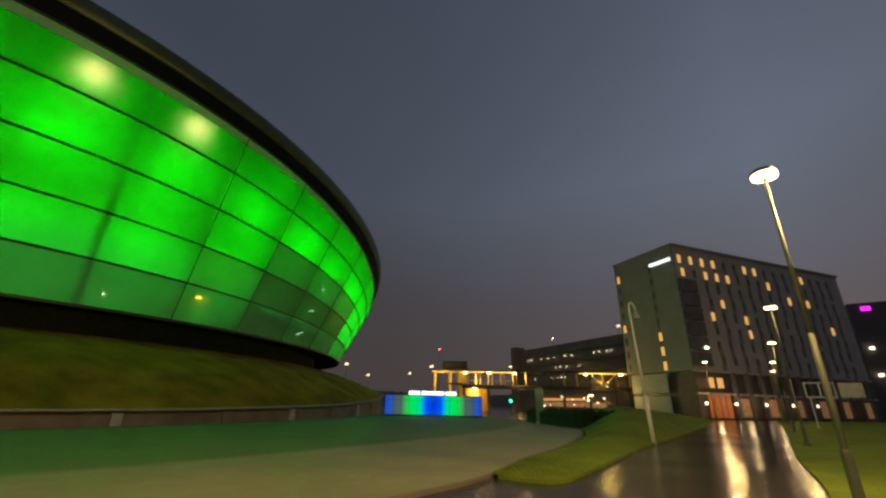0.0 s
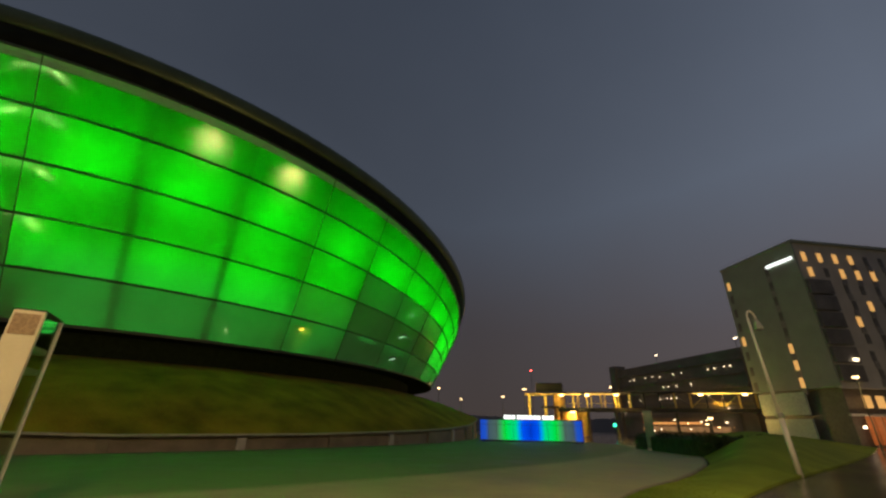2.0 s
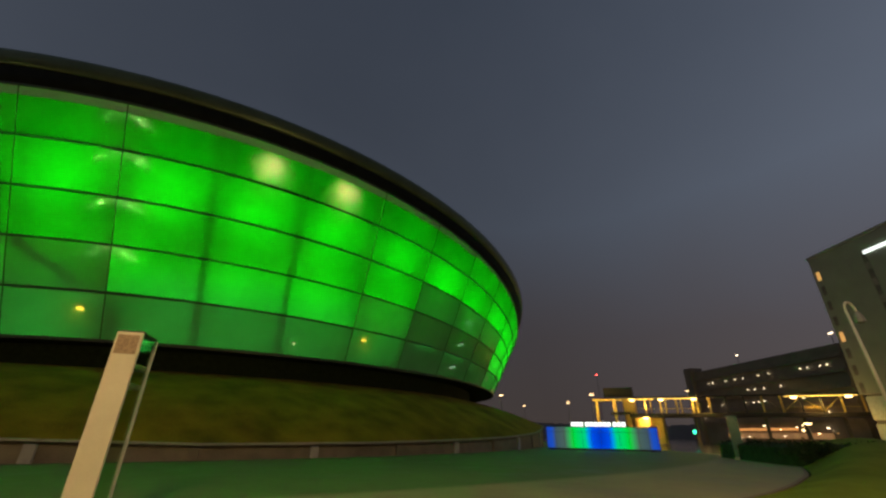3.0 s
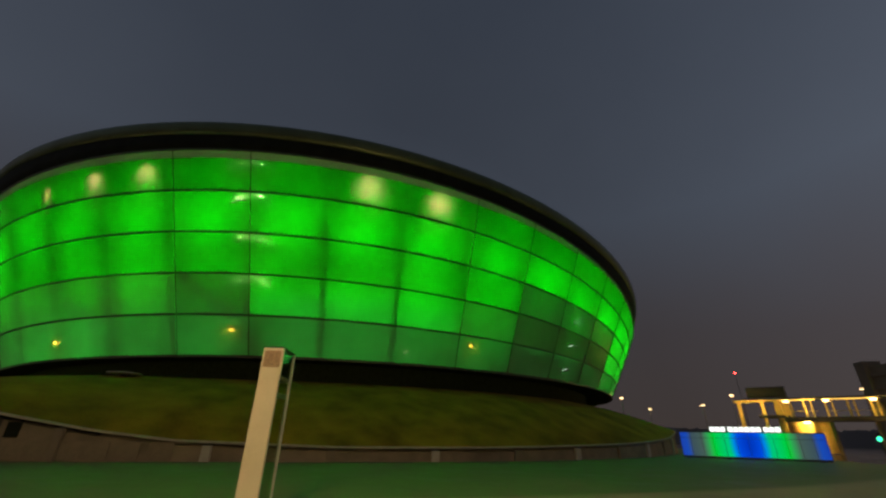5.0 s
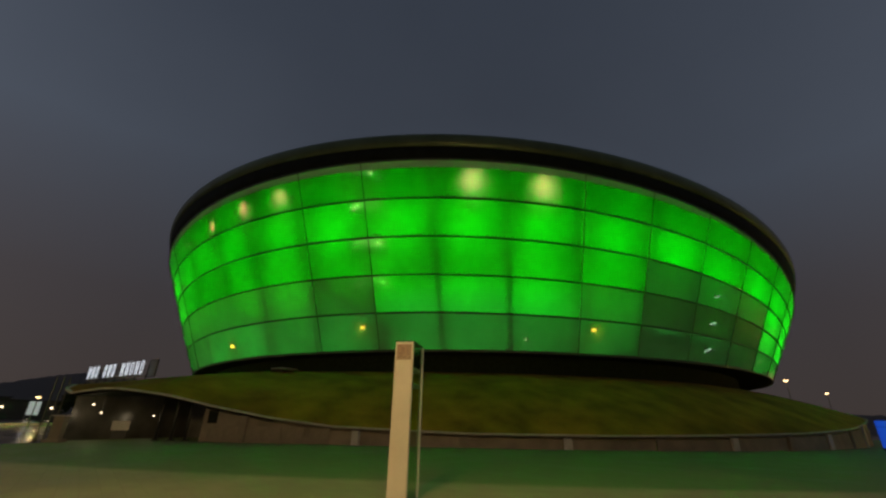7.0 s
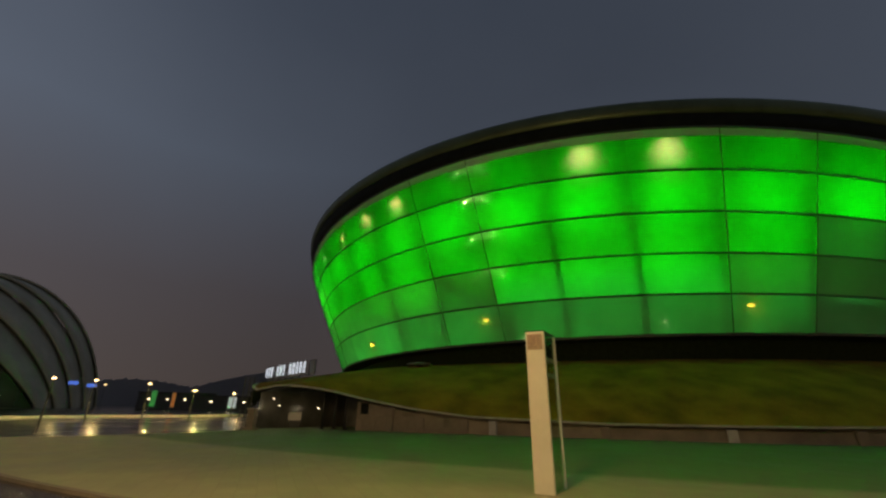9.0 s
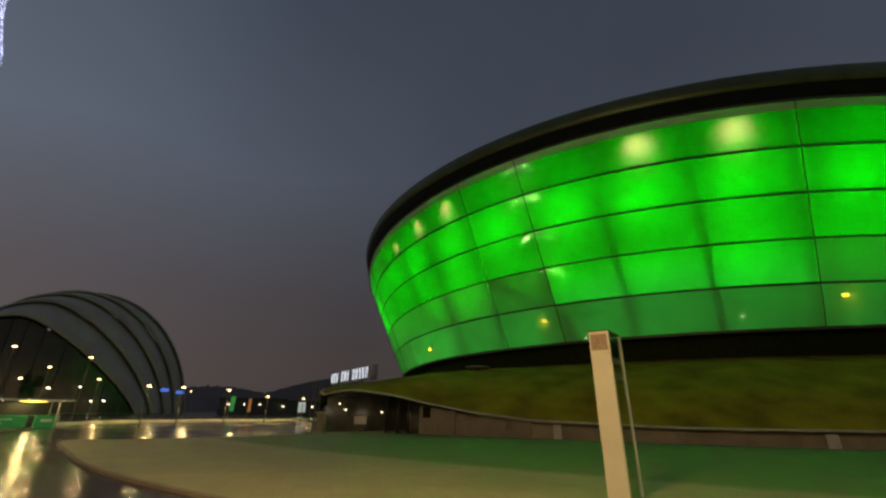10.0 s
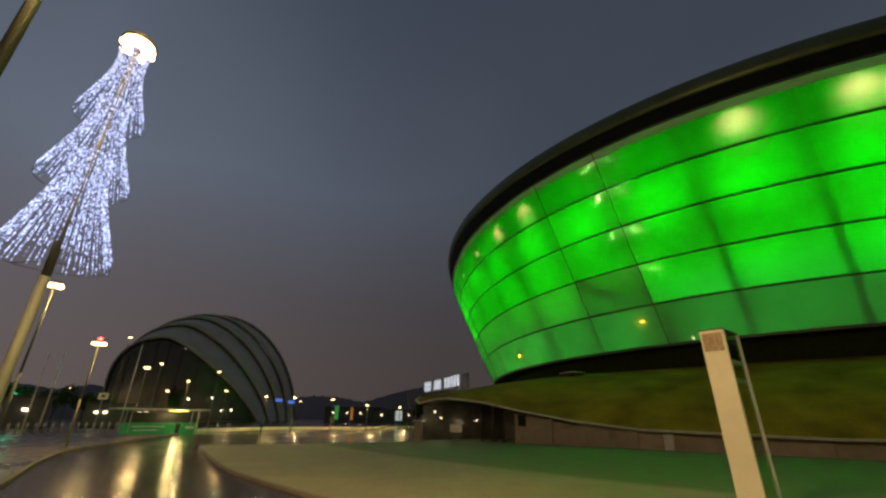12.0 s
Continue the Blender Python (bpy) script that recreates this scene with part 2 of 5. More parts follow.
def panel_mat(name, clear, tint, gloss_rough=0.13, smoke=0.04, shine=1.1, frost=(0.34, 0.38, 0.33)):
    """A translucent facade panel: scatters light from behind, lets some straight through, and shines a little."""
    m = bpy.data.materials.new(name)
    m.use_nodes = True
    nt = m.node_tree
    nt.nodes.clear()
    co = nt.nodes.new("ShaderNodeTexCoord")
    nz = nt.nodes.new("ShaderNodeTexNoise")
    nz.inputs["Scale"].default_value = 0.25
    nz.inputs["Detail"].default_value = 3
    nt.links.new(co.outputs["Object"], nz.inputs["Vector"])
    ramp = nt.nodes.new("ShaderNodeMapRange")
    ramp.inputs["To Min"].default_value, ramp.inputs["To Max"].default_value = clear * 0.7, clear * 1.3
    nt.links.new(nz.outputs["Fac"], ramp.inputs["Value"])
    tl = nt.nodes.new("ShaderNodeBsdfTranslucent")
    tl.inputs["Color"].default_value = (*tint, 1)
    df = nt.nodes.new("ShaderNodeBsdfDiffuse")
    df.inputs["Color"].default_value = (*frost, 1)
    # wrinkles, dirt and unlike panels vary how much light comes through
    wr = nt.nodes.new("ShaderNodeTexNoise")
    wr.inputs["Scale"].default_value = 0.22
    wr.inputs["Detail"].default_value = 2
    wr.inputs["Distortion"].default_value = 0.4
    nt.links.new(co.outputs["Object"], wr.inputs["Vector"])
    info = nt.nodes.new("ShaderNodeObjectInfo")
    vary = nt.nodes.new("ShaderNodeMath")
    vary.operation = "MULTIPLY_ADD"
    vary.inputs[1].default_value = 0.3
    nt.links.new(info.outputs["Random"], vary.inputs[0])
    nt.links.new(wr.outputs["Fac"], vary.inputs[2])
    tone = nt.nodes.new("ShaderNodeValToRGB")
    tone.color_ramp.elements[0].position, tone.color_ramp.elements[1].position = 0.3, 0.95
    tone.color_ramp.elements[0].color = (*[c * 0.72 for c in tint], 1)
    tone.color_ramp.elements[1].color = (*[min(1, c * 1.18) for c in tint], 1)
    nt.links.new(vary.outputs[0], tone.inputs["Fac"])
    nt.links.new(tone.outputs["Color"], tl.inputs["Color"])
    half = nt.nodes.new("ShaderNodeMixShader")
    half.inputs[0].default_value = smoke
    nt.links.new(tl.outputs[0], half.inputs[1])
    nt.links.new(df.outputs[0], half.inputs[2])
    tr = nt.nodes.new("ShaderNodeBsdfTransparent")
    tr.inputs["Color"].default_value = (0.8, 0.9, 0.82, 1)
    mx = nt.nodes.new("ShaderNodeMixShader")
    nt.links.new(ramp.outputs[0], mx.inputs[0])
    nt.links.new(half.outputs[0], mx.inputs[1])
    nt.links.new(tr.outputs[0], mx.inputs[2])
    gl = nt.nodes.new("ShaderNodeBsdfGlossy")
    gl.inputs["Roughness"].default_value = gloss_rough
    fr = nt.nodes.new("ShaderNodeFresnel")
    fr.inputs["IOR"].default_value = shine
    coat = nt.nodes.new("ShaderNodeMixShader")
    nt.links.new(fr.outputs[0], coat.inputs[0])
    nt.links.new(mx.outputs[0], coat.inputs[1])
    nt.links.new(gl.outputs[0], coat.inputs[2])
    out = nt.nodes.new("ShaderNodeOutputMaterial")
    nt.links.new(coat.outputs[0], out.inputs["Surface"])
    return m


# ---- the arena's plan ----
AZ0, FAR = 47.5, 95.0
CX, CY = at(AZ0, FAR).xy
PAVING = paving_mat()
FROST = (0.78, 0.82, 0.76)
PANEL = panel_mat("translucent_panel", 0.06, (0.6, 0.95, 0.5), smoke=0.0, shine=1.05)
PANEL_LOW = panel_mat("smoky_panel", 0.34, (0.3, 0.62, 0.36), smoke=0.2, shine=1.12, frost=FROST)
PANEL_MILKY = panel_mat("milky_panel", 0.2, (0.34, 0.8, 0.4), smoke=0.22, shine=1.1, frost=FROST)
PANEL_CLEAR = panel_mat("clear_panel", 0.5, (0.22, 0.27, 0.24), gloss_rough=0.35, smoke=0.5, shine=1.1, frost=(0.5, 0.55, 0.5))
# Teal frost holds the sky's reflected tint on these dim bays.
PANEL_TEAL = panel_mat("dim_panel", 0.25, (0.3, 0.5, 0.42), gloss_rough=0.35, smoke=0.4, shine=1.1, frost=(0.4, 0.6, 0.55))
# Frosty strip at the panel heads: reflected sky and rim put into the colour.
PANEL_HEAD = panel_mat("head_film", 0.1, (0.3, 0.52, 0.42), smoke=0.5, shine=1.12, frost=(0.8, 0.86, 0.84))


def ring(theta, r, z):
    """A place round the arena: theta degrees from the side that faces the plaza, positive to the west end."""
    a = radians(theta)
    u = Vector((0.7373, -0.6756, 0))
    v = Vector((-0.6756, -0.7373, 0))
    return Vector((CX, CY, z)) + r * (math.cos(a) * u + math.sin(a) * v)


BAYS = 47


def ends(th):
    """How far a bearing lies round to the west and to the east end."""
    th = (th + 180) % 360 - 180
    return min(1.3, max(0.0, (th - 5) / 50)) ** 2, min(1.3, max(0.0, (-th - 5) / 50)) ** 2


def tilted(th, middle, lean, drop, skew):
    """Height of a ring that leans to the east and dips away from the plaza."""
    a = radians(th)
    return middle + lean * math.sin(a) + drop * (max(math.cos(a), 0.2) - 1) + skew * math.sin(2 * a)


def head_z(th):
    return tilted(th, 26.52, 4.71, 9.89, -0.44)


def sill_z(th):
    return 8.3 - 0.62 * ends(th)[0]


def glass_r(th, f):
    """Radius of the facade at the height share f between sill and head."""
    w, e = ends(th)
    return 52.24 + 7.51 * f + (0.455 + 0.06 * math.sin(1.9 * f)) * w + (1.56 - 2.34 * f) * e


def glass_at(k, row):
    """A joint of the facade grid: bay k, row 0 (sill) to 5 (head)."""
    f = row / 5
    th = k * 360 / BAYS + 2.5 + 0.9 * f
    return ring(th, glass_r(th, f), sill_z(th) + (f - 0.004 * math.sin(math.pi * f)) * (head_z(th) - sill_z(th)))


def edge_r(th):
    return float(np.interp(th, [-180, -90, -49, -42, -28, -20, -10, 0, 8, 11.3, 15, 16.6, 17.9, 19.0, 20.0, 22, 25, 30, 45, 90, 180],
                           [62, 62, 62, 61.6, 62.4, 63, 64, 65, 66, 67.3, 68.2, 69.8, 72, 73.8, 73.6, 72, 70, 66.5, 64, 62, 62]))


def edge_z(th):
    return float(np.interp(th, [-180, -90, -55, -49, -42, -28, -20, -10, 0, 8, 11.3, 15, 16.6, 17.9, 18.6, 19.0, 20, 22, 30, 60, 180],
                           [3, 3, 3, 2.6, 1.85, 1.25, 1.05, 0.85, 0.8, 1.05, 1.5, 2.2, 2.75, 3.05, 2.95, 2.6, 2.9, 3.3, 3.5, 3, 3]))


def bank_z(th, r):
    """Height of the grass bank."""
    r0, z0 = edge_r(th), edge_z(th)
    f = min(1.0, max(0.0, (r0 - r) / (r0 - 50.0)))
    even = sum(edge_z(th + k) for k in range(-8, 9, 2)) / 9
    return even + 0.12 + (6.25 - even) * (1 - (1 - f) ** 1.5) + (z0 - even) * (1 - f) ** 5


# ---- ground ----
bm = bmesh.new()
sheet(bm, [[(x, y, -0.07) for x in (-3000, -300, -60, 60, 300, 3000)] for y in (-3000, -300, -60, 60, 300, 3000)])
tagged(part("ground", bm, ASPHALT), "wet dark asphalt ground with lamp reflections", "ground", kind="structure")

near_edge = smooth_line([(-35, -0.8, 0), (-30.8, -6, 0), (-28.6, -11.0, 0), (-27.8, -13.6, 0), (-21, -10, 0), (-15.8, -6.8, 0), (-10.7, -2.5, 0), (-5.4, 3, 0), (-0.35, 9.0, 0),
                         (1.65, 11.7, 0), (3.35, 15.4, 0), (5.1, 18.4, 0), (7.4, 23, 0), (10.3, 30.4, 0), (12.8, 41.4, 0), (11.7, 53.2, 0), (7.5, 63.5, 0), (9, 80, 0)], 5)
plaza_line = [(p.x, p.y) for p in near_edge] + [(-5, 110), (-70, 140), (-140, 70), (-110, 15), (-60, 8)]
tagged(part("pavement", slab(bmesh.new(), plaza_line, 0.0, -0.3), PAVING), "buff and grey paved plaza, damp, tinted and lit green near the arena", "paving", kind="structure")
kerb_line = near_edge[6:-8]
tagged(part("kerb", band(bmesh.new(), kerb_line, 0.14, -0.2, 0.004), CONCRETE), "flush stone edging of the plaza", "kerb", kind="structure")

# grass verge between plaza and path, rising to a mound
lines = [smooth_line([(1.75, 11.75, 0), (3.45, 15.3, 0), (5.3, 18.3, 0), (7.6, 23, 0), (10.5, 30.4, 0), (13.0, 41.4, 0), (14, 56, 0), (20, 80, 0)], 8),
         smooth_line([(1.85, 11.6, 0), (3.1, 10.95, 0), (4.6, 12.8, 0), (8.9, 19.2, 0), (13.4, 25.2, 0), (19.5, 33.4, 0), (30.8, 49.2, 0), (46, 72, 0)], 8)]
bm = bmesh.new()
rows = []
for i, (a, b) in enumerate(zip(*lines)):
    u = i / (len(lines[0]) - 1)
    h = float(np.interp(u, [0, 0.15, 0.3, 0.45, 0.6, 0.75, 1], [0, 0.02, 0.06, 0.25, 0.95, 1.7, 1.5]))
    rows.append([a.lerp(b, v / 12) + Vector((0, 0, h * max(0.0, math.sin(math.pi * v / 12)) ** 1.25 + 0.012)) for v in range(13)])
sheet(bm, rows)
for k in (0, -1):
    sheet(bm, [[row[k] - Vector((0, 0, 0.13)), row[k]] for row in rows])
tagged(part("grass_verge", bm, GRASS, smooth=True), "mown grass verge rising to a low mound", "grass", kind="structure")
bm = bmesh.new()
right = smooth_line([(4, 4.5, 0), (9.2, 10.6, 0), (14.9, 18.3, 0), (26, 32.3, 0), (46.5, 58.8, 0), (64, 82, 0)], 6)
rows = [[p + Vector((0.9 * k, -0.7 * k, -0.04 + 0.018 * k + 0.05 * noise.noise((p.x * 0.2, p.y * 0.2, k)))) for k in (0, 1, 2, 4, 8, 14, 24)] for p in right]
sheet(bm, rows)
tagged(part("grass_lawn", bm, GRASS, smooth=True), "dark grass lawn beside the wet path", "grass", kind="structure")

# ---- arena base: grass bank and retaining wall ----
bm = bmesh.new()
ths = [-170 + 3.4 * k for k in range(int(340 / 3.4) + 1)]
ths = sorted(set([round(t, 2) for t in ths] + [round(8 + 0.4 * k, 2) for k in range(46)]))
rows = []
for th in ths:
    r0, z0 = edge_r(th), edge_z(th)
    row = []
    for s in range(11):
        f = s / 10
        r = r0 + (50.0 - r0) * f
        z = bank_z(th, r) + (0.05 * noise.noise((th * 0.2, f * 4, 0)) if 0 < s < 10 else 0)
        row.append(ring(th, r, z))
    rows.append(row)
sheet(bm, rows)
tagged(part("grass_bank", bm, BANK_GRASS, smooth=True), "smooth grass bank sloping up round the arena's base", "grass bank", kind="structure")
bm = bmesh.new()
sheet(bm, [[ring(th, edge_r(th) + 0.12, edge_z(th)), ring(th, edge_r(th) + 0.14, edge_z(th) + 0.11), ring(th, edge_r(th) - 0.16, edge_z(th) + 0.14)] for th in ths])
tagged(part("coping", bm, mat("coping", (0.42, 0.39, 0.32), rough=0.6, scale=2, bump=0.3)), "pale metal edge of the grass roof", "coping", kind="structure")
bm = bmesh.new()
sheet(bm, [[ring(th, edge_r(th) - 0.1, -0.1), ring(th, edge_r(th) - 0.16, edge_z(th) - 0.22), ring(th, edge_r(th) - 0.6, edge_z(th) - 0.22), ring(th, edge_r(th) - 0.6, edge_z(th) + 0.05)] for th in ths if th <= 15.25])
wall = tagged(part("retaining_wall", bm, CONCRETE), "low curved concrete retaining wall under the grass bank", "wall", kind="structure")
for k in range(-7, 3):
    th = k * 6.3 + 0.2
    zt = edge_z(th) - 0.12
    bm = boxed(0, 0, zt / 2, 0.22, 0.55, zt, bevel=0.03)
    part("pilaster", bm, KERB if k % 2 else CONCRETE, wall, m=Matrix.Translation(ring(th, edge_r(th) - 0.02, 0)) @ pose(0, 0, 0, 0, 0, -AZ0 - th - 0))

# black panel drawn as an opening's dark, and panel joints beside the entrance
for th, w, z0, z1 in ((14.72, 0.62, 1.15, 1.95),):
    part("vent_opening", boxed(0, 0, (z0 + z1) / 2, w, 0.1, z1 - z0, bevel=0.01), SOFFIT, wall, "black square panel for the dark of an opening", m=Matrix.Translation(ring(th, edge_r(th) - 0.09, 0)) @ pose(0, 0, 0, 0, 0, 42.5 + th + 90 - 90))
for th in (8.6, 10.0, 11.2, 12.3, 13.4, 14.3):
    part("wall_panel", boxed(0, 0, 0.55, 1.3, 0.07, 0.95, bevel=0.02), CONCRETE, wall, m=Matrix.Translation(ring(th, edge_r(th) - 0.09, 0)) @ pose(0, 0, 0, 0, 0, 42.5 + th))
# ---- the entrance under the western nose of the grass roof ----
bm = bmesh.new()
sheet(bm, [[ring(th, r, 0.0), ring(th, r, min(4.2, bank_z(th, r) - 0.12))] for th, r in [(15.15, 68.0), (15.2, 66), (15.4, 64), (16, 63), (18.5, 63.5), (19.8, 65), (20.1, 68), (20.1, 71), (19.9, 73)]])
entrance = tagged(part("wall_entrance", bm, mat("entrance_wall", (0.055, 0.052, 0.042), rough=0.3, var=0.7, scale=0.8, spec=0.6)), "dark glazed entrance wall under the grass canopy", "wall", kind="structure")
for k in range(12):
    th = 15.75 + 0.3 * k
    r = 63.35 + 0.16 * max(0.0, th - 16)
    part("glazing_bar", rod(bmesh.new(), ring(th, r + 0.1, 0), ring(th, r + 0.1, 3.0), 0.045, n=6), STEEL, entrance)
west_face = [(19.8, 65.0), (20.1, 68.0), (20.1, 71.0), (19.9, 73.0)]
for (t0, r0), (t1, r1) in zip(west_face, west_face[1:]):
    for u in (0.0, 0.33, 0.67):
        th, r = t0 + (t1 - t0) * u + 0.06, r0 + (r1 - r0) * u
        part("glazing_bar", rod(bmesh.new(), ring(th, r, 0), ring(th, r, min(3.0, bank_z(th, r) - 0.2)), 0.05, n=6), STEEL, entrance)
for z in (1.05, 2.2):
    part("glazing_rail", sheet(bmesh.new(), [[ring(th, 63.48 + 0.16 * max(0.0, th - 16), z - 0.05), ring(th, 63.48 + 0.16 * max(0.0, th - 16), z + 0.05)] for th in [15.75 + 0.25 * k for k in range(14)]]), STEEL, entrance)
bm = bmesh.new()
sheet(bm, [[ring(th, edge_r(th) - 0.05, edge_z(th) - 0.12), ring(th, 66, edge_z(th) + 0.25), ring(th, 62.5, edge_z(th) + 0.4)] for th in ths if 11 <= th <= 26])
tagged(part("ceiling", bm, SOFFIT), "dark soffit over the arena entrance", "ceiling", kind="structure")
for th, r in [(15.5, 66.6), (15.9, 67), (16.5, 68), (17.1, 68.5), (17.8, 69)]:
    col = thing("entrance_column", Matrix.Translation(ring(th, r, 0)), "slim dark steel column carrying the entrance canopy", "column", "entrance columns")
    part("shaft", rod(bmesh.new(), (0, 0, 0), (0, 0, edge_z(th) + 0.15), 0.11, 0.09), DARK_METAL, col, smooth=True)
    part("base_plate", boxed(0, 0, 0.03, 0.4, 0.4, 0.06, bevel=0.01), DARK_METAL, col)

# ---- the arena ----
arena = thing("arena", Matrix.Translation((CX, CY, 0)), "round concert arena with a glowing green translucent panel facade", "arena")
C0 = Vector((CX, CY, 0))


bm = bmesh.new()
N = 138
rows = []
for k in range(N + 1):
    th = k * 360 / N
    z, r = sill_z(th), glass_r(th, 0)
    rows.append([ring(th, 49.6, 3.8) - C0, ring(th, 49.7, z - 0.06) - C0, ring(th, r - 0.5, z - 0.05) - C0, ring(th, r + 0.06, z - 0.1) - C0])
sheet(bm, rows)
# Near-black: shade under the overhanging glazing is put into this colour.
part("plinth", bm, mat("plinth", (0.024, 0.034, 0.014), rough=0.85, spec=0.1), arena, "recessed base under the glazing, its shade in the black")


def rim_r(th):
    w, e = ends(th)
    return 60.03 + 1.2 * w + 0.12 * e


def rim_z(th):
    return tilted(th, 29.68, 4.28, 6.25, 0.03)


bm, top = bmesh.new(), bmesh.new()
rows, over = [], []
for k in range(N + 1):
    th = k * 360 / N
    g, rz, rr, r = head_z(th), rim_z(th), rim_r(th), glass_r(th, 1)
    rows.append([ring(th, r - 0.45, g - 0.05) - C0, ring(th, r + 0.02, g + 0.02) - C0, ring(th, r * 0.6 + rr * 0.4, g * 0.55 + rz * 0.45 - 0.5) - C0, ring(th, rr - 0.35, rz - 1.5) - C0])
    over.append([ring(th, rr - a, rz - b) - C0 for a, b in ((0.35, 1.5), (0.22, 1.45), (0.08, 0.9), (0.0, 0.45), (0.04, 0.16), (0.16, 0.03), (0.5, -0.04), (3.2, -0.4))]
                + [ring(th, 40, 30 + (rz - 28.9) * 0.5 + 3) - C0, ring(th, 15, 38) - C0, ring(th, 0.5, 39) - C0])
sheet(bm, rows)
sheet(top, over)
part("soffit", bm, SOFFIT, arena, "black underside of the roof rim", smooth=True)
part("roof", top, RIM_METAL, arena, "grey metal dome roof with a rounded rim", smooth=True)
# inner wall of the concourse and its floors
bm = bmesh.new()
sheet(bm, [[ring(k * 360 / 92, 46.5, 8.3) - C0, ring(k * 360 / 92, 48.5, head_z(k * 360 / 92) + 1.2) - C0] for k in range(93)])
part("inner_wall", bm, mat("inner_wall", (0.3, 0.32, 0.3), rough=0.8), arena, "pale inner wall of the concourse")
bm = bmesh.new()
for z, r in ((8.35, 51.4), (12.2, 51.6)):
    sheet(bm, [[ring(k * 360 / 92, 46.6, z) - C0, ring(k * 360 / 92, r, z) - C0] for k in range(93)])
part("floor_slab", bm, mat("concourse_floor", (0.1, 0.1, 0.1), rough=0.6), arena)
DARK_BAYS = {(k, row) for k in (-4, -5, -6) for row in (0, 1, 2)}
for k in range(-23, 24):
    # posts follow the inner side of the joints
    bm = bmesh.new()
    out = -1.0 if k in (-1, 0, 3, 4, 5) else 0.3
    for row in range(5):
        a, b = glass_at(k, row) - C0, glass_at(k, row + 1) - C0
        ia, ib = Vector((a.x, a.y, 0)).normalized() * 0.1, Vector((b.x, b.y, 0)).normalized() * 0.1
        rod(bm, a + ia * out, b + ib * out, 0.05, n=6)
    part("mullion", bm, FRAME_METAL, arena)
    for row in range(5):
        n = 4
        deep = 0.988 if row < 4 else 0.8 if -5 < k < 6 else 0.88

        def strip(lo, hi):
            rows = []
            for i in range(n + 1):
                a, b = glass_at(k + i / n, row + lo) - C0, glass_at(k + i / n, row + hi) - C0
                rows.append([a, (a + b) / 2 + Vector((a.x, a.y, 0)).normalized() * 0.05, b])
            return sheet(bmesh.new(), rows)

        dark = (k, row) in DARK_BAYS
        hazy = row == 0 or (row == 1 and k in (1, 2, 3, 4, 5, 6, -3))
        pane = part("glass_panel", strip(0.012, deep), (PANEL_TEAL if row == 2 else PANEL_CLEAR) if dark else PANEL_MILKY if hazy and k > 1 else PANEL_LOW if hazy else PANEL, arena)
        if row == 4:
            part("head_film", strip(deep + 0.004, 0.985), PANEL_HEAD, pane, "greyish strip for the sky sheen along the panel head")
for row in range(6):
    bm = bmesh.new()
    M = 188
    rows = []
    for i in range(M + 1):
        p = glass_at(-23 + i / 4, row) - C0
        o = Vector((p.x, p.y, 0)).normalized()
        s = 0.085 if row else 0.12
        rows.append([p - o * 0.12 + Vector((0, 0, -s)), p + o * 0.09 + Vector((0, 0, -s)), p + o * 0.09 + Vector((0, 0, s)), p - o * 0.12 + Vector((0, 0, s)), p - o * 0.12 + Vector((0, 0, -s))])
    sheet(bm, rows)
    part("transom", bm, FRAME_METAL, arena)
# steel columns just inside the facade
for k in range(-12, 13):
    bm = bmesh.new()
    for row in range(5):
        a, b = glass_at(k, row) - C0, glass_at(k, row + 1) - C0
        rod(bm, a - Vector((a.x, a.y, 0)).normalized() * 0.7, b - Vector((b.x, b.y, 0)).normalized() * 0.7, 0.24, n=8)
    part("column", bm, mat("inner_column", (0.16, 0.17, 0.16), rough=0.6), arena)
# green floods on the concourses, one to each bay and floor
rng = random.Random(4)
for k in range(-11, 11):
    th = (k + 0.5) * 360 / BAYS + 3.6
    for f, back, ww, wide, tint in ((0.8, 4.6, 0.30, 1.3, (0.0, 1.0, 0.003)), (0.67, 3.4, 0.46, 2.0, (0.0, 1.0, 0.003)), (0.4, 4.3, 0.66, 2.4, (0.0, 1.0, 0.003)), (0.1, 4.6, 0.42, 2.4, (0.06, 1.0, 0.13))):
        data = bpy.data.lights.new("flood", "AREA")
        data.shape, data.size, data.size_y = "RECTANGLE", wide, wide * 0.6
        data.energy, data.color = GREEN_W * ww * rng.uniform(0.7, 1.2), tint
        lamp = new("flood", data)
        zz = sill_z(th) + f * (head_z(th) - sill_z(th))
        lamp.matrix_basis = look(ring(th + rng.uniform(-1, 1), glass_r(th, f) - back, zz), ring(th, glass_r(th, f) + 0.6, zz + 1.2))
# warm lamps behind the glass
WARM_SPOTS = [(-0.5, 24.7), (-7.75, 24.2), (21.5, 25.3), (27.5, 25.1), (34.2, 24.5)]
for th, z in WARM_SPOTS:
    data = bpy.data.lights.new("ceiling_lamp", "SPOT")
    data.energy, data.color, data.shadow_soft_size = 100 if th < 20 else 48, (1.0, 0.5, 0.34), 0.25
    data.spot_size, data.spot_blend = radians(125), 1.0
    new("ceiling_lamp", data).matrix_basis = look(ring(th, glass_r(th, 0.9) - (1.25 if th < 20 else 0.9), z + 0.55), ring(th, glass_r(th, 0.9), z - 0.3))
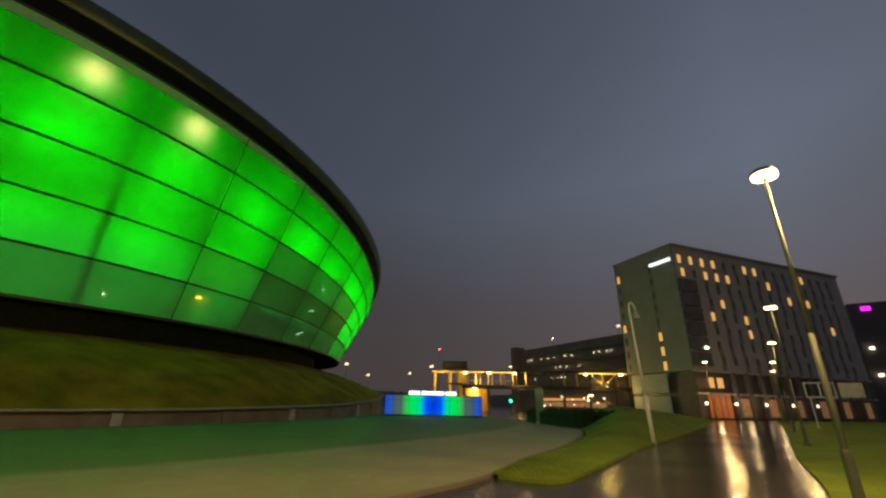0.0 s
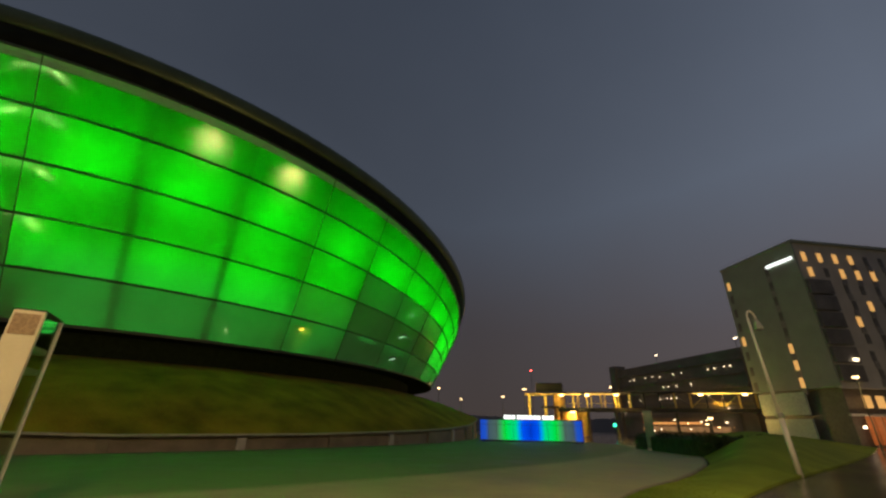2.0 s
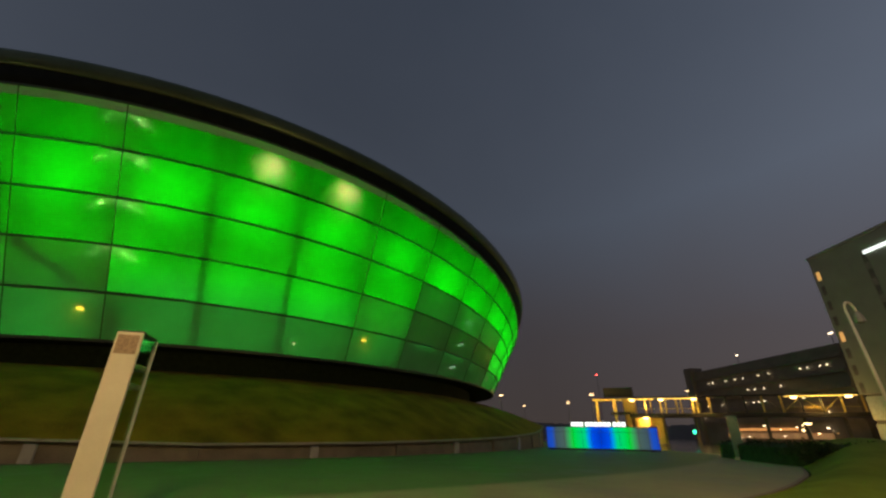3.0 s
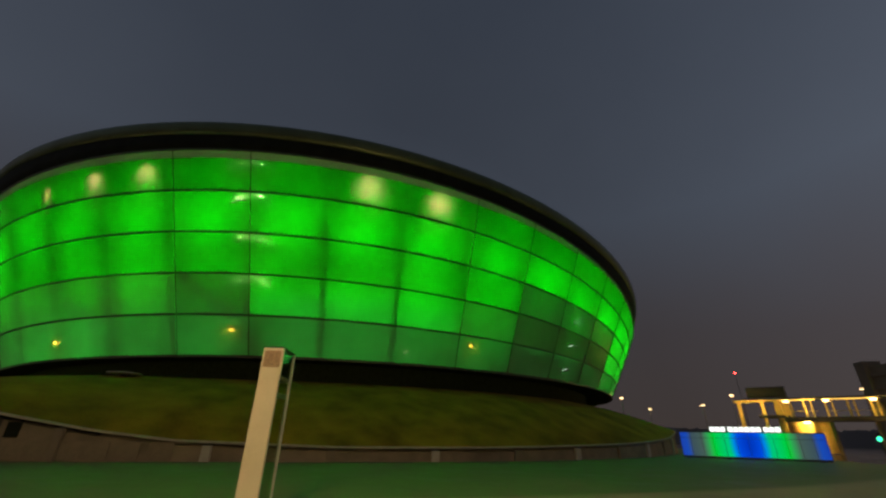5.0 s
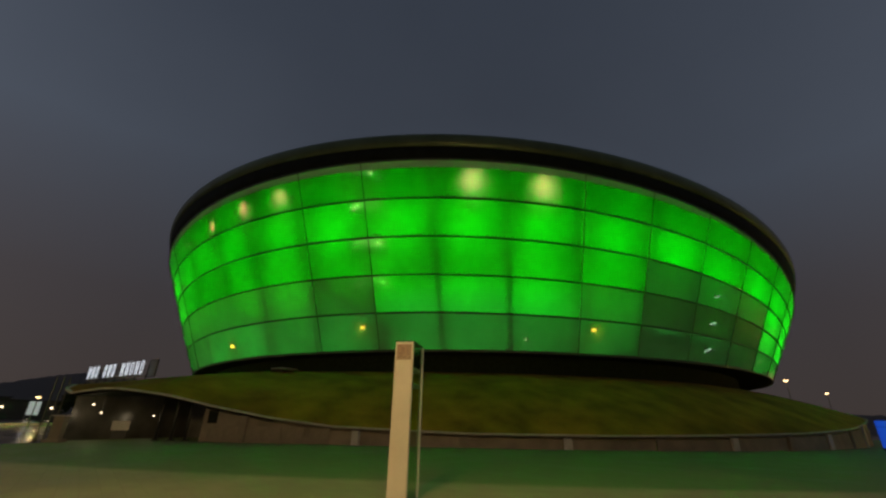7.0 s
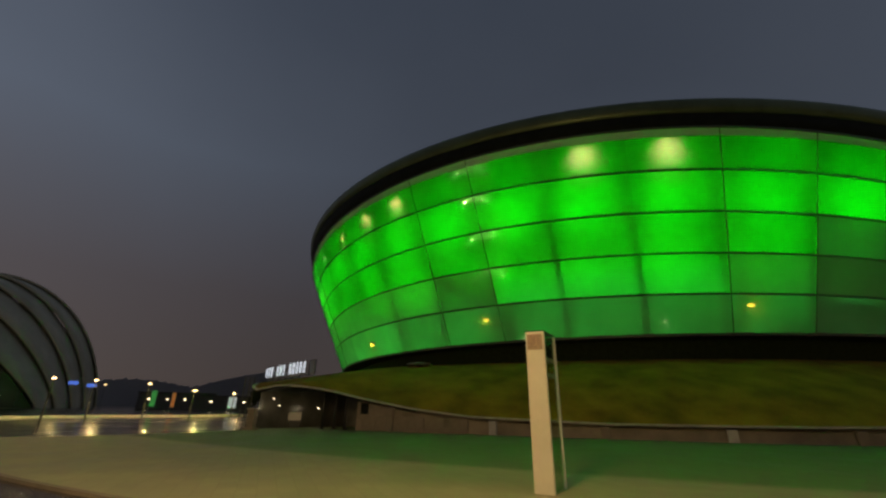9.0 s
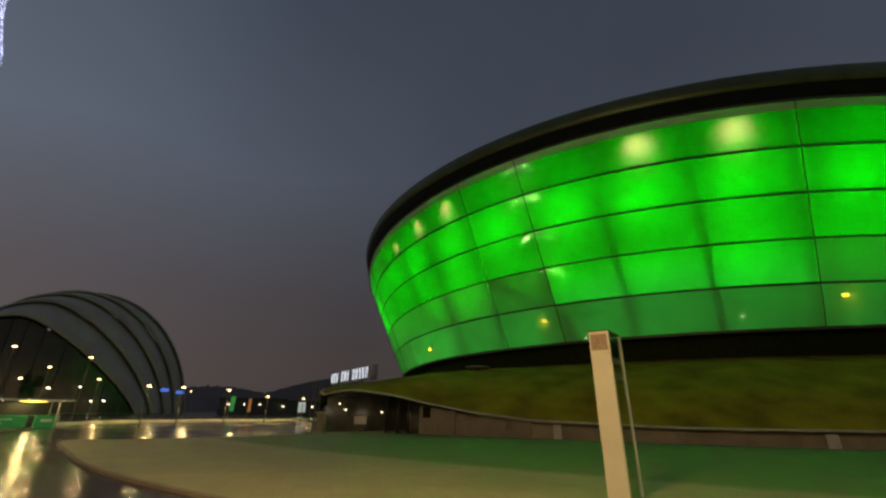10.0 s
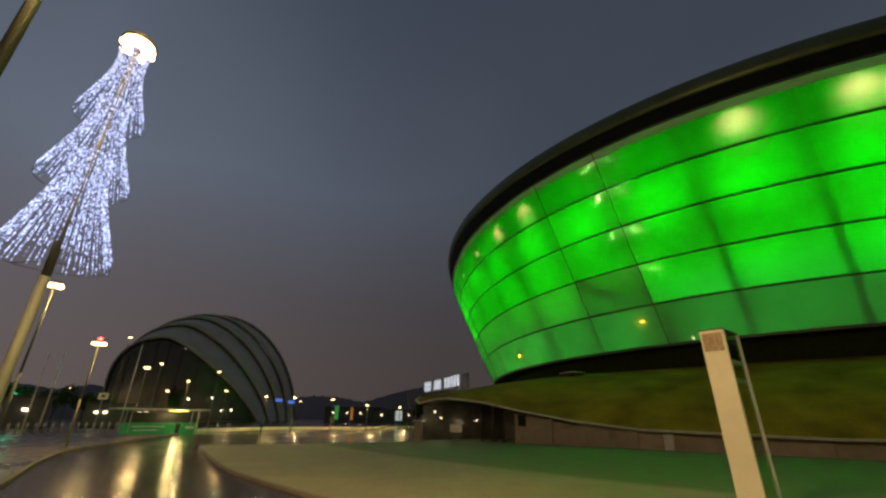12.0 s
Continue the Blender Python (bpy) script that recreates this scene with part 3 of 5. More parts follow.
for th, z in [(12.3, 10.75), (-14.75, 10.83), (34.2, 9.8)]:
    lamp = thing("wall_lamp", Matrix.Translation(ring(th, glass_r(th, 0.13) - 0.45, z)), "small amber lamp behind the lowest facade panels", "lamp", "amber facade lamps")
    part("diffuser", turned(bmesh.new(), [(0.12, -0.15), (0.25, -0.08), (0.27, 0.08), (0.1, 0.16)], 14), mat("amber_glow", (0.8, 0.5, 0.1), emit=(1.0, 0.55, 0.05), power=4.5, bump=0), lamp)
    part("bracket", boxed(0, 0, 0.28, 0.08, 0.08, 0.2), DARK_METAL, lamp)

# small spot lamps in pairs beside one of the joints
for joint, row in ((1, 1), (1, 2), (1, 3), (1, 4)):
    p = glass_at(joint, row + (0.97 if row < 4 else 0.8)) - C0
    o = Vector((p.x, p.y, 0)).normalized()
    side = Vector((-o.y, o.x, 0))
    for sx in (-1, 1):
        q = C0 + p - o * 0.34 + side * sx * 0.5
        spot = thing("spot_lamp", Matrix.Translation(q), "small warm spot lamp behind the facade glass", "lamp", "facade spot lamps")
        part("bulb", turned(bmesh.new(), [(0.02, -0.05), (0.05, -0.02), (0.05, 0.02), (0.02, 0.05)], 10), LAMP_WHITE, spot)
        part("arm", rod(bmesh.new(), (0, 0, 0), -o * 0.6 + Vector((0, 0, 0.1)), 0.02), DARK_METAL, spot)
        data = bpy.data.lights.new("lamp", "SPOT")
        data.energy, data.color, data.shadow_soft_size, data.spot_size, data.spot_blend = 70.0, (1.0, 0.8, 0.5), 0.04, radians(42), 0.8
        lamp = new("lamp", data)
        lamp.parent = spot
        aim = (side * sx * 1.0 - Vector((0, 0, 0.75)) + o * 0.3).normalized()
        lamp.matrix_basis = look(aim * 0.14, aim)
for k, f in ((6.1, 3.2), (6.4, 2.5), (6.7, 1.9), (5.9, 4.1), (6.6, 3.7), (5.2, 4.35), (-6.6, 2.3), (-6.5, 1.4), (-6.4, 0.6), (0.7, 0.1), (-1.2, 0.35)):
    p = glass_at(k, f)
    pin = thing("pin_light", Matrix.Translation(p - (p - C0 - Vector((0, 0, p.z))).normalized() * 0.3), "tiny white pin light behind the facade glass", "lamp", "pin lights")
    part("bulb", turned(bmesh.new(), [(0.03, -0.07), (0.085, -0.03), (0.085, 0.03), (0.03, 0.07)], 10), LAMP_WHITE, pin)
    part("clip", boxed(0, 0, 0.12, 0.05, 0.05, 0.12), DARK_METAL, pin)
# stair flights and counters on the lower concourse, seen dimly through the smoky panels
INNER = mat("inner_column", (0.16, 0.17, 0.16))
for k0, r0, k1, r1 in ((1.85, 1.95, 1.1, 1.05), (3.8, 1.6, 3.1, 1.0)):
    a, b = glass_at(k0, r0) - C0, glass_at(k1, r1) - C0
    a, b = a - Vector((a.x, a.y, 0)).normalized() * 0.9, b - Vector((b.x, b.y, 0)).normalized() * 0.9
    part("stair", rod(bmesh.new(), a, b, 0.35, n=6), INNER, arena)
for k0, w, h in ((0.75, 1.1, 2.2), (-0.6, 2.6, 0.9), (-2.6, 1.4, 1.3)):
    p = glass_at(k0, 0.1) - C0
    o = Vector((p.x, p.y, 0)).normalized()
    part("counter", boxed(0, 0, h / 2, 0.5, w, h, bevel=0.03), MATS["inner_wall"], arena, m=Matrix.Translation(Vector((p.x, p.y, 8.4)) - o * 2.4) @ pose(0, 0, 0, 0, 0, math.degrees(math.atan2(o.y, o.x))))
# tube lights seen through the clear bays
for row in (0, 1, 2):
    p = glass_at(-4.55, row + 0.55) - C0
    o = Vector((p.x, p.y, 0)).normalized()
    side = Vector((-o.y, o.x, 0))
    tube = thing("tube_light", Matrix.Translation(C0 + p - o * 0.6), "slanted white tube light on the concourse stair", "light", "tube lights")
    part("tube", rod(bmesh.new(), -side * 0.7 + Vector((0, 0, -0.22)), side * 0.7 + Vector((0, 0, 0.22)), 0.045), mat("tube_glow", (0.8, 0.85, 0.8), emit=(0.75, 1.0, 0.8), power=1.6, bump=0), tube)
    part("batten", rod(bmesh.new(), -side * 0.8 + Vector((0, 0, -0.1)), side * 0.8 + Vector((0, 0, 0.38)), 0.05), DARK_METAL, tube)

# ---- near pillar ----
pp = at(56.1, 10.15)
pil = thing("light_pillar", Matrix.Translation(pp) @ pose(0, 0, 0, 0, 0, 56.25 + 180 - 18) @ Matrix.Diagonal((0.957, 0.957, 1, 1)), "tall cream-faced pillar with glazed sides and a louvred head", "pillar")
CREAM = mat("cream_panel", (0.62, 0.59, 0.48), rough=0.55, var=0.08, scale=1.5, bump=0.05)
PT = 3.385
PILLAR_GLASS = bpy.data.materials.new("pillar_glass")
PILLAR_GLASS.use_nodes = True
pg = PILLAR_GLASS.node_tree
pg.nodes.clear()
pg_mix = pg.nodes.new("ShaderNodeMixShader")
pg_tr, pg_gl = pg.nodes.new("ShaderNodeBsdfTransparent"), pg.nodes.new("ShaderNodeBsdfGlossy")
pg_tr.inputs["Color"].default_value, pg_gl.inputs["Roughness"].default_value = (0.86, 0.95, 0.8, 1), 0.05
pg_mix.inputs[0].default_value = 0.1
pg.links.new(pg_tr.outputs[0], pg_mix.inputs[1])
pg.links.new(pg_gl.outputs[0], pg_mix.inputs[2])
pg.links.new(pg_mix.outputs[0], pg.nodes.new("ShaderNodeOutputMaterial").inputs["Surface"])
part("front_panel", boxed(0, 0.06, PT / 2, 0.46, 0.1, PT, bevel=0.012), CREAM, pil)
for sx in (-0.19, 0.19):
    part("side_glass", boxed(sx, -0.425, PT / 2 - 0.02, 0.012, 0.86, PT - 0.08), PILLAR_GLASS, pil, "clear glass side")
part("head_grille", boxed(0, 0.117, PT - 0.24, 0.38, 0.012, 0.36, bevel=0.004), mat("grille", (0.3, 0.22, 0.15), rough=0.6, scale=20), pil, "brown square grille")
for z in (2.42, 2.78):
    part("bracket", boxed(0.0, -0.43, z, 0.34, 0.84, 0.1, bevel=0.01), STEEL, pil, "grey inner bracket")
part("post", rod(bmesh.new(), (0, -0.3, 0), (0, -0.3, PT - 0.05), 0.045), STEEL, pil)
for sx in (-0.21, 0.21):
    part("edge_strip", boxed(sx, -0.885, PT / 2, 0.055, 0.06, PT, bevel=0.006), WHITE_PAINT, pil, "pale metal edge strip")
part("top_cap", boxed(0, -0.405, PT + 0.012, 0.47, 1.02, 0.02), DARK_METAL, pil)

# vent dish on the bank
DISH = ring(18.2, 57.3, bank_z(18.2, 57.3) + 0.12)
dish = thing("vent_cover", Matrix.Translation(DISH), "flat round metal vent cover on the grass bank", "vent")
part("cover", turned(bmesh.new(), [(0.9, 0.0), (1.25, 0.05), (1.28, 0.12), (0.5, 0.24)], 28), STEEL, dish, smooth=True)
part("stem", rod(bmesh.new(), (0, 0, -0.5), (0, 0, 0.02), 0.3), DARK_METAL, dish)

# ---- illuminated name sign on the entrance roof: plain blocks ----
A, B = at(85.2, 40.0), at(90.0, 51.0)
run = (B - A).length
sign = thing("roof_sign", Matrix.Translation((A.x, A.y, 0)) @ pose(0, 0, 0, 0, 0, math.degrees(math.atan2(B.y - A.y, B.x - A.x))), "row of white illuminated sign shapes on a dark roof frame", "sign")
part("frame", box(box(bmesh.new(), run / 2, 0.3, 4.3, run, 0.12, 0.12), run / 2, 0.3, 3.9, run, 0.08, 0.1), DARK_METAL, sign)
part("back_board", boxed(-0.2, 0.1, 4.9, 1.4, 0.1, 1.3, bevel=0.02), DARK_METAL, sign)
for z in (4.5, 5.3):
    part("letter_rail", boxed(run / 2, 0.5, z, run, 0.04, 0.05), DARK_METAL, sign)
for k in range(7):
    part("support", rod(bmesh.new(), (run * k / 6, 0.35, 3.2), (run * k / 6, 0.3, 5.2), 0.05), DARK_METAL, sign)
SIGN_COOL = mat("cool_sign", (0.9, 0.9, 0.9), emit=(0.8, 0.87, 1.0), power=0.95, bump=0)
# 1: a pair of bars, 2: an oval, 0: a gap
pattern = [1, 1, 2, 0, 2, 1, 2, 0, 1, 1, 2, 1, 2]
h, w, q = 1.0, 0.42, 0.05
for k, form in enumerate(pattern):
    if not form:
        continue
    x = run - (k + 0.5) * run / len(pattern)
    bm = bmesh.new()
    if form == 2:
        ringed = [(x + w / 2 * math.cos(a), 4.95 + h / 2 * math.sin(a)) for a in np.linspace(0, 2 * math.pi, 17)]
        for (xa, za), (xb, zb) in zip(ringed, ringed[1:]):
            rod(bm, (xa, 0.6, za), (xb, 0.6, zb), q * 0.55, n=6)
    else:
        for sx in (-1, 1):
            box(bm, x + sx * w * 0.4, 0.6, 4.95, q, 0.05, h)
    part("light_shape", bm, SIGN_COOL, sign)
# ticket box and small lamps at the entrance
tb = thing("ticket_booth", Matrix.Translation(at(87.0, 38.2)) @ pose(0, 0, 0, 0, 0, 87), "small pale booth under the entrance canopy", "booth")
part("body", boxed(0, 0, 0.45, 1.5, 0.8, 0.9, bevel=0.03), DARK_METAL, tb)
part("screen", boxed(0, -0.44, 0.85, 1.6, 0.06, 0.6, bevel=0.02), KERB, tb)
for az, d, z in ((88.5, 35.7, 1.64), (89.3, 35.5, 2.12), (83.9, 37.3, 1.5)):
    el = thing("entrance_lamp", Matrix.Translation(at(az, d, z)), "small bright lamp under the entrance canopy", "lamp", "entrance lamps")
    part("lens", turned(bmesh.new(), [(0.02, -0.045), (0.055, -0.02), (0.055, 0.02), (0.02, 0.045)], 10), LAMP_WHITE, el)
    part("bracket", rod(bmesh.new(), (0, 0, 0.05), (0, 0, 3.1 - z), 0.02), DARK_METAL, el)
    point_lamp("lamp", (0, 0, -0.15), 9.0, (1.0, 0.8, 0.5), 0.05, el)
pier = thing("entrance_pier", Matrix.Translation(at(91.4, 34.6)) @ pose(0, 0, 0, 0, 0, 60), "square concrete pier at the canopy's end", "pier")
part("shaft", boxed(0, 0, 0.7, 0.55, 0.45, 1.4, bevel=0.03), CONCRETE, pier)
part("cap", boxed(0, 0, 1.43, 0.75, 0.6, 0.08, bevel=0.02), KERB, pier)
part("foot", boxed(0, 0, 0.08, 0.9, 0.7, 0.16, bevel=0.02), CONCRETE, pier)

for az in (92.8, 92.25, 91.8):
    fin = thing("light_fin", Matrix.Translation(at(az, 38.0)), "slim pale upright post beside the entrance", "post", "entrance posts")
    part("shaft", rod(bmesh.new(), (0, 0, -0.07), (0, 0, 3.75), 0.05, 0.04), POST, fin)
    part("foot", turned(bmesh.new(), [(0.12, -0.07), (0.12, 0.05), (0.06, 0.08)], 12), POST, fin)

# ---- street lamps ----


def street_lamp(place, h, lit=True, watts=0.0, head=0.34, group="street lamps", label=""):
    ob = thing("street_lamp", Matrix.Translation(place), label or "tall tapered steel lamp post with a glowing disc head", "street lamp", group)
    bm = bmesh.new()
    rod(bm, (0, 0, -0.05), (0, 0, h * 0.45), 0.068, 0.058, 12)
    rod(bm, (0, 0, h * 0.45), (0, 0, h - 0.1), 0.052, 0.04, 12)
    part("post", bm, POST, ob, smooth=True)
    part("base_plate", turned(bmesh.new(), [(0.2, -0.05), (0.2, 0.03), (0.1, 0.06), (0.095, 0.9), (0.075, 0.95)], 14), POST, ob)
    part("hood", turned(bmesh.new(), [(0.05, h - 0.12), (head * 0.5, h + 0.06), (head * 1.1, h + 0.075), (head * 0.9, h + 0.16), (0.1, h + 0.22)], 20), DARK_METAL, ob, smooth=True)
    part("lamp_ring", turned(bmesh.new(), [(head * 0.35, h - 0.08), (head * 0.95, h - 0.05), (head, h), (head, h + 0.05), (head * 0.4, h + 0.055)], 20), LAMP_GLASS if lit else STEEL, ob, "glowing amber diffuser ring", smooth=True)
    if watts:
        away = Vector((place[0], place[1], 0)).normalized()
        out = away * -1.5 if watts > 2500 else Vector((away.y, -away.x, 0)) * 0.9
        point_lamp("lamp", out + Vector((0, 0, h - 0.2)), watts, LAMP_WARM, 1.0 if watts > 2500 else 0.12, ob)
    return ob


def at0(az, d, z=0.0):
    return at(az, d, z) + Vector((0.25, 0.15, 0))


def at12(az, d, z=0.0):
    return at(az - 0.3, d, z) + Vector((-0.16, -0.22, 0))


street_lamp(at0(-42.7, 12.3), 7.3, watts=STREET_W * 3.2, head=0.28)
for az, d, w in ((-40.0, 30.5, 1), (-39.3, 47.5, 1), (-38.95, 67, 1), (-38.8, 83, 0.7)):
    street_lamp(at0(az, d), 7.3, watts=STREET_W * w * 0.55, head=0.3)
street_lamp(at0(-32.75, 64), 7.3, watts=STREET_W * 0.85, head=0.28)
street_lamp(at12(133.2, 26.4), 7.3, watts=STREET_W * 1.5)
red_lamp = street_lamp(at12(128.1, 30.3), 5.3, watts=STREET_W * 1.0)
for az, d, h, w in ((123.3, 53, 6.1, 1), (119.0, 72, 6.2, 1), (114.9, 92, 6.0, 1), (110.4, 61, 4.0, 1), (107.1, 63, 4.05, 1), (106.3, 142, 6.0, 0), (102.4, 66, 4.0, 1), (103.1, 190, 5.5, 0), (98.0, 69, 3.4, 1), (96.3, 160, 3.8, 0), (93.8, 72, 3.2, 1),
                    (116.1, 78, 8.2, 0), (122.0, 80, 9.1, 0), (125.6, 70, 11.3, 0), (129.1, 95, 5.6, 0)):
    street_lamp(at12(az, d), h, watts=STREET_W * w * 0.7, head=0.27 if d > 75 or d < 55 else 0.2)
for az, d in ((11.85, 84), (8.95, 112), (0.52, 84), (3.44, 104), (-10.06, 122), (-20, 60)):
    street_lamp(at(az, d), {84: 8.4, 112: 8.1, 104: 8.3, 122: 11.8, 60: 3.0}[d], watts=0, head=0.3)
# the lamp close behind the camera's left, only its post comes into view
street_lamp(at12(144.2, 4.6), 8.2, watts=STREET_W * 6.6, label="tall near lamp post beside the plaza edge")
# red warning light
mast = thing("radio_mast", Matrix.Translation(at(-0.35, 300)), "distant thin mast with a red warning light", "mast")
part("pole", rod(bmesh.new(), (0, 0, -1), (0, 0, 37.6), 0.3, 0.08), DARK_METAL, mast)
RED = mat("red_light", (0.8, 0.05, 0.02), emit=(1.0, 0.05, 0.04), power=14, bump=0)
part("warning_lamp", turned(bmesh.new(), [(0.2, 37.6), (0.45, 37.75), (0.45, 38.3), (0.2, 38.5)], 12), RED, mast)
part("beacon", turned(bmesh.new(), [(0.04, 5.52), (0.09, 5.54), (0.09, 5.6), (0.04, 5.64)], 12), RED, red_lamp, "small red beacon")

# unlit post with a swan neck on the mound
pl = thing("lamp_post", Matrix.Translation(at0(-26.2, 24.8, -0.06)) @ pose(0, 0, 0, 0, -2.3, -26) @ pose(0, 0, 0, 0, 0, 60), "pale grey swan-necked lamp post, unlit, on the grass verge", "lamp post")
bm = bmesh.new()
rod(bm, (0, 0, 0), (0, 0, 2.4), 0.11, 0.1, 12)
rod(bm, (0, 0, 2.4), (0, 0, 6.9), 0.075, 0.05, 12)
part("post", bm, WHITE_PAINT, pl, smooth=True)
bm = bmesh.new()
neck = [Vector((0.32 * (1 - math.cos(a)), 0, 6.85 + 0.42 * math.sin(a))) for a in np.linspace(0, math.pi, 9)]
for a, b in zip(neck, neck[1:]):
    rod(bm, a, b, 0.045, n=8)
part("neck", bm, WHITE_PAINT, pl, smooth=True)
part("lantern", turned(bmesh.new(), [(0.06, 6.3), (0.2, 6.38), (0.16, 6.62), (0.06, 6.86)], 14), STEEL, pl, m=pose(0.64, 0, 0))
part("collar", turned(bmesh.new(), [(0.12, 2.3), (0.15, 2.34), (0.15, 2.48), (0.1, 2.52)], 14), STEEL, pl)

# ---- light tree on its lamp post ----
tp = at12(134.25, 7.1)
tree = street_lamp(tp, 7.25, watts=0, head=0.22, group="", label="lamp post dressed as a tree of white string lights")
tree.name = "light_tree"
# one string of beads, sagging a little towards the post
bm = bmesh.new()
rings = []
for k in range(38):
    for r, u in ((0.0025, (k + 0.1) / 38), (0.0105, (k + 0.5) / 38)):
        sag = -0.34 * u * (1 - u) * (1.25 - u)
        rings.append([bm.verts.new((sag + r * math.cos(a), r * math.sin(a), -u)) for a in (0, 1.257, 2.513, 3.77, 5.027)])
for a, b in zip(rings, rings[1:]):
    for k in range(5):
        bm.faces.new((a[k], a[(k + 1) % 5], b[(k + 1) % 5], b[k]))
strand_mesh = bpy.data.meshes.new("light_string")
bm.to_mesh(strand_mesh)
bm.free()
strand_mesh.materials.append(BULB)
for k in range(13):
    a = k * 2 * math.pi / 13
    part("wreath_bulb", turned(bmesh.new(), [(0.02, -0.045), (0.05, -0.02), (0.055, 0.02), (0.02, 0.045)], 10), LAMP_GLASS, tree, smooth=True, m=pose(0.2 * math.cos(a), 0.2 * math.sin(a), 7.2 + 0.05 * math.sin(k * 2.4)))
rng = random.Random(8)
for z_top, z_low, r_top, r_low, count in ((7.08, 5.72, 0.2, 0.42, 44), (6.1, 4.6, 0.2, 0.52, 50), (5.1, 3.45, 0.24, 0.6, 60)):
    for r, z in ((r_top, z_top), (r_low, z_low + 0.02)):
        bm = bmesh.new()
        ringed = []
        for a in np.linspace(0, 2 * math.pi, 33):
            c, q = Vector((math.cos(a), math.sin(a), 0)), 0.0035
            ringed.append([c * (r - q) + Vector((0, 0, z - q)), c * (r + q) + Vector((0, 0, z - q)), c * (r + q) + Vector((0, 0, z + q)), c * (r - q) + Vector((0, 0, z + q)), c * (r - q) + Vector((0, 0, z - q))])
        part("hoop", sheet(bm, ringed), DARK_METAL, tree)
        for a in (0.4, 0.4 + math.pi * 2 / 3, 0.4 + math.pi * 4 / 3):
            part("spoke", rod(bmesh.new(), (0.04 * math.cos(a), 0.04 * math.sin(a), z), (r * math.cos(a), r * math.sin(a), z), 0.006, n=5), DARK_METAL, tree)
    for k in range(count):
        a = 2 * math.pi * (k + rng.uniform(-0.25, 0.25)) / count
        low = z_low + rng.uniform(-0.03, 0.14)
        p = Vector((r_top * math.cos(a), r_top * math.sin(a), z_top))
        q = Vector((r_low * math.cos(a), r_low * math.sin(a), low))
        up = (p - q).normalized()
        across = Vector((-math.sin(a), math.cos(a), 0))
        turn = Matrix((across.cross(up), across, up)).transposed().to_4x4()
        shared("light_string", strand_mesh, tree, Matrix.Translation(p) @ turn @ Matrix.Diagonal((1, 1, (p - q).length, 1)))

# ---- flag poles, bollards, road sign ----
for az, d, h in ((131.6, 60, 7.4), (130.5, 60, 7.5), (124.3, 52, 8.4)):
    fp = thing("flag_pole", Matrix.Translation(at12(az, d, -0.07)), "bare white tapered flag pole", "flag pole", "flag poles")
    part("pole", rod(bmesh.new(), (0, 0, 0), (0, 0, h), 0.09, 0.04), WHITE_PAINT, fp, smooth=True)
    part("finial", turned(bmesh.new(), [(0.03, h), (0.07, h + 0.05), (0.07, h + 0.1), (0.02, h + 0.15)], 10), WHITE_PAINT, fp)
    part("socket", turned(bmesh.new(), [(0.2, 0), (0.2, 0.1), (0.11, 0.16)], 12), STEEL, fp)
for k in range(16):
    bo = thing("bollard", Matrix.Translation(at12(133.2 - k * 0.62, 50 + k * 0.6, -0.07)), "grey round-topped bollard along the pavement", "bollard", "bollards")
    part("shaft", turned(bmesh.new(), [(0.1, 0), (0.09, 0.9), (0.07, 0.98), (0.02, 1.02)], 10), STEEL, bo, smooth=True)
    part("band", turned(bmesh.new(), [(0.1, 0.72), (0.105, 0.74), (0.105, 0.82), (0.1, 0.84)], 10), WHITE_PAINT, bo)
rs = thing("road_sign", Matrix.Translation(at12(126.35, 62, -0.07)) @ pose(0, 0, 0, 0, 0, 126), "small square road sign on a grey post", "road sign")
part("post", rod(bmesh.new(), (0, 0, 0), (0, 0, 3.7), 0.05), STEEL, rs)
part("plate", boxed(0, -0.08, 3.6, 0.9, 0.04, 0.7, bevel=0.01), WHITE_PAINT, rs)
part("marking", boxed(0, -0.105, 3.6, 0.4, 0.01, 0.3), DARK_METAL, rs)

# ---- kiosk with green counter boards ----
ka, kb = at12(123.9, 48.5), at12(117.0, 50.5)
kl = (kb - ka).length
kiosk = thing("kiosk", Matrix.Translation((ka.x, ka.y, -0.07)) @ pose(0, 0, 0, 0, 0, math.degrees(math.atan2(kb.y - ka.y, kb.x - ka.x))), "open kiosk with green counter boards and a flat pale canopy", "kiosk")
# Weak glow added to the printed boards so they look lit.
KG = mat("green_board_glow", (0.05, 0.3, 0.1), rough=0.5, var=0.15, emit=(0.03, 0.3, 0.08), power=0.12)
part("counter", boxed(kl * 0.33, 0.5, 0.52, kl * 0.66, 1.2, 0.98, bevel=0.03), KG, kiosk, "green printed counter board")
part("side_counter", boxed(kl * 0.86, 0.5, 0.52, kl * 0.24, 1.2, 0.98, bevel=0.03), KG, kiosk)
part("counter_gap", boxed(kl * 0.7, 0.6, 0.5, kl * 0.08, 0.9, 0.94), DARK_METAL, kiosk)
for z, x0, w in ((0.72, 0.3, 0.42), (0.42, 0.27, 0.3)):
    part("text_bar", boxed(kl * x0, -0.115, z, kl * w, 0.02, 0.09), WHITE_PAINT, kiosk)
part("text_bar", boxed(kl * 0.86, -0.115, 0.6, kl * 0.12, 0.02, 0.22), WHITE_PAINT, kiosk)
part("canopy", boxed(kl * 0.45, 0.5, 2.2, kl * 1.25, 2.6, 0.12, bevel=0.04), WHITE_PAINT, kiosk, "thin flat canopy")
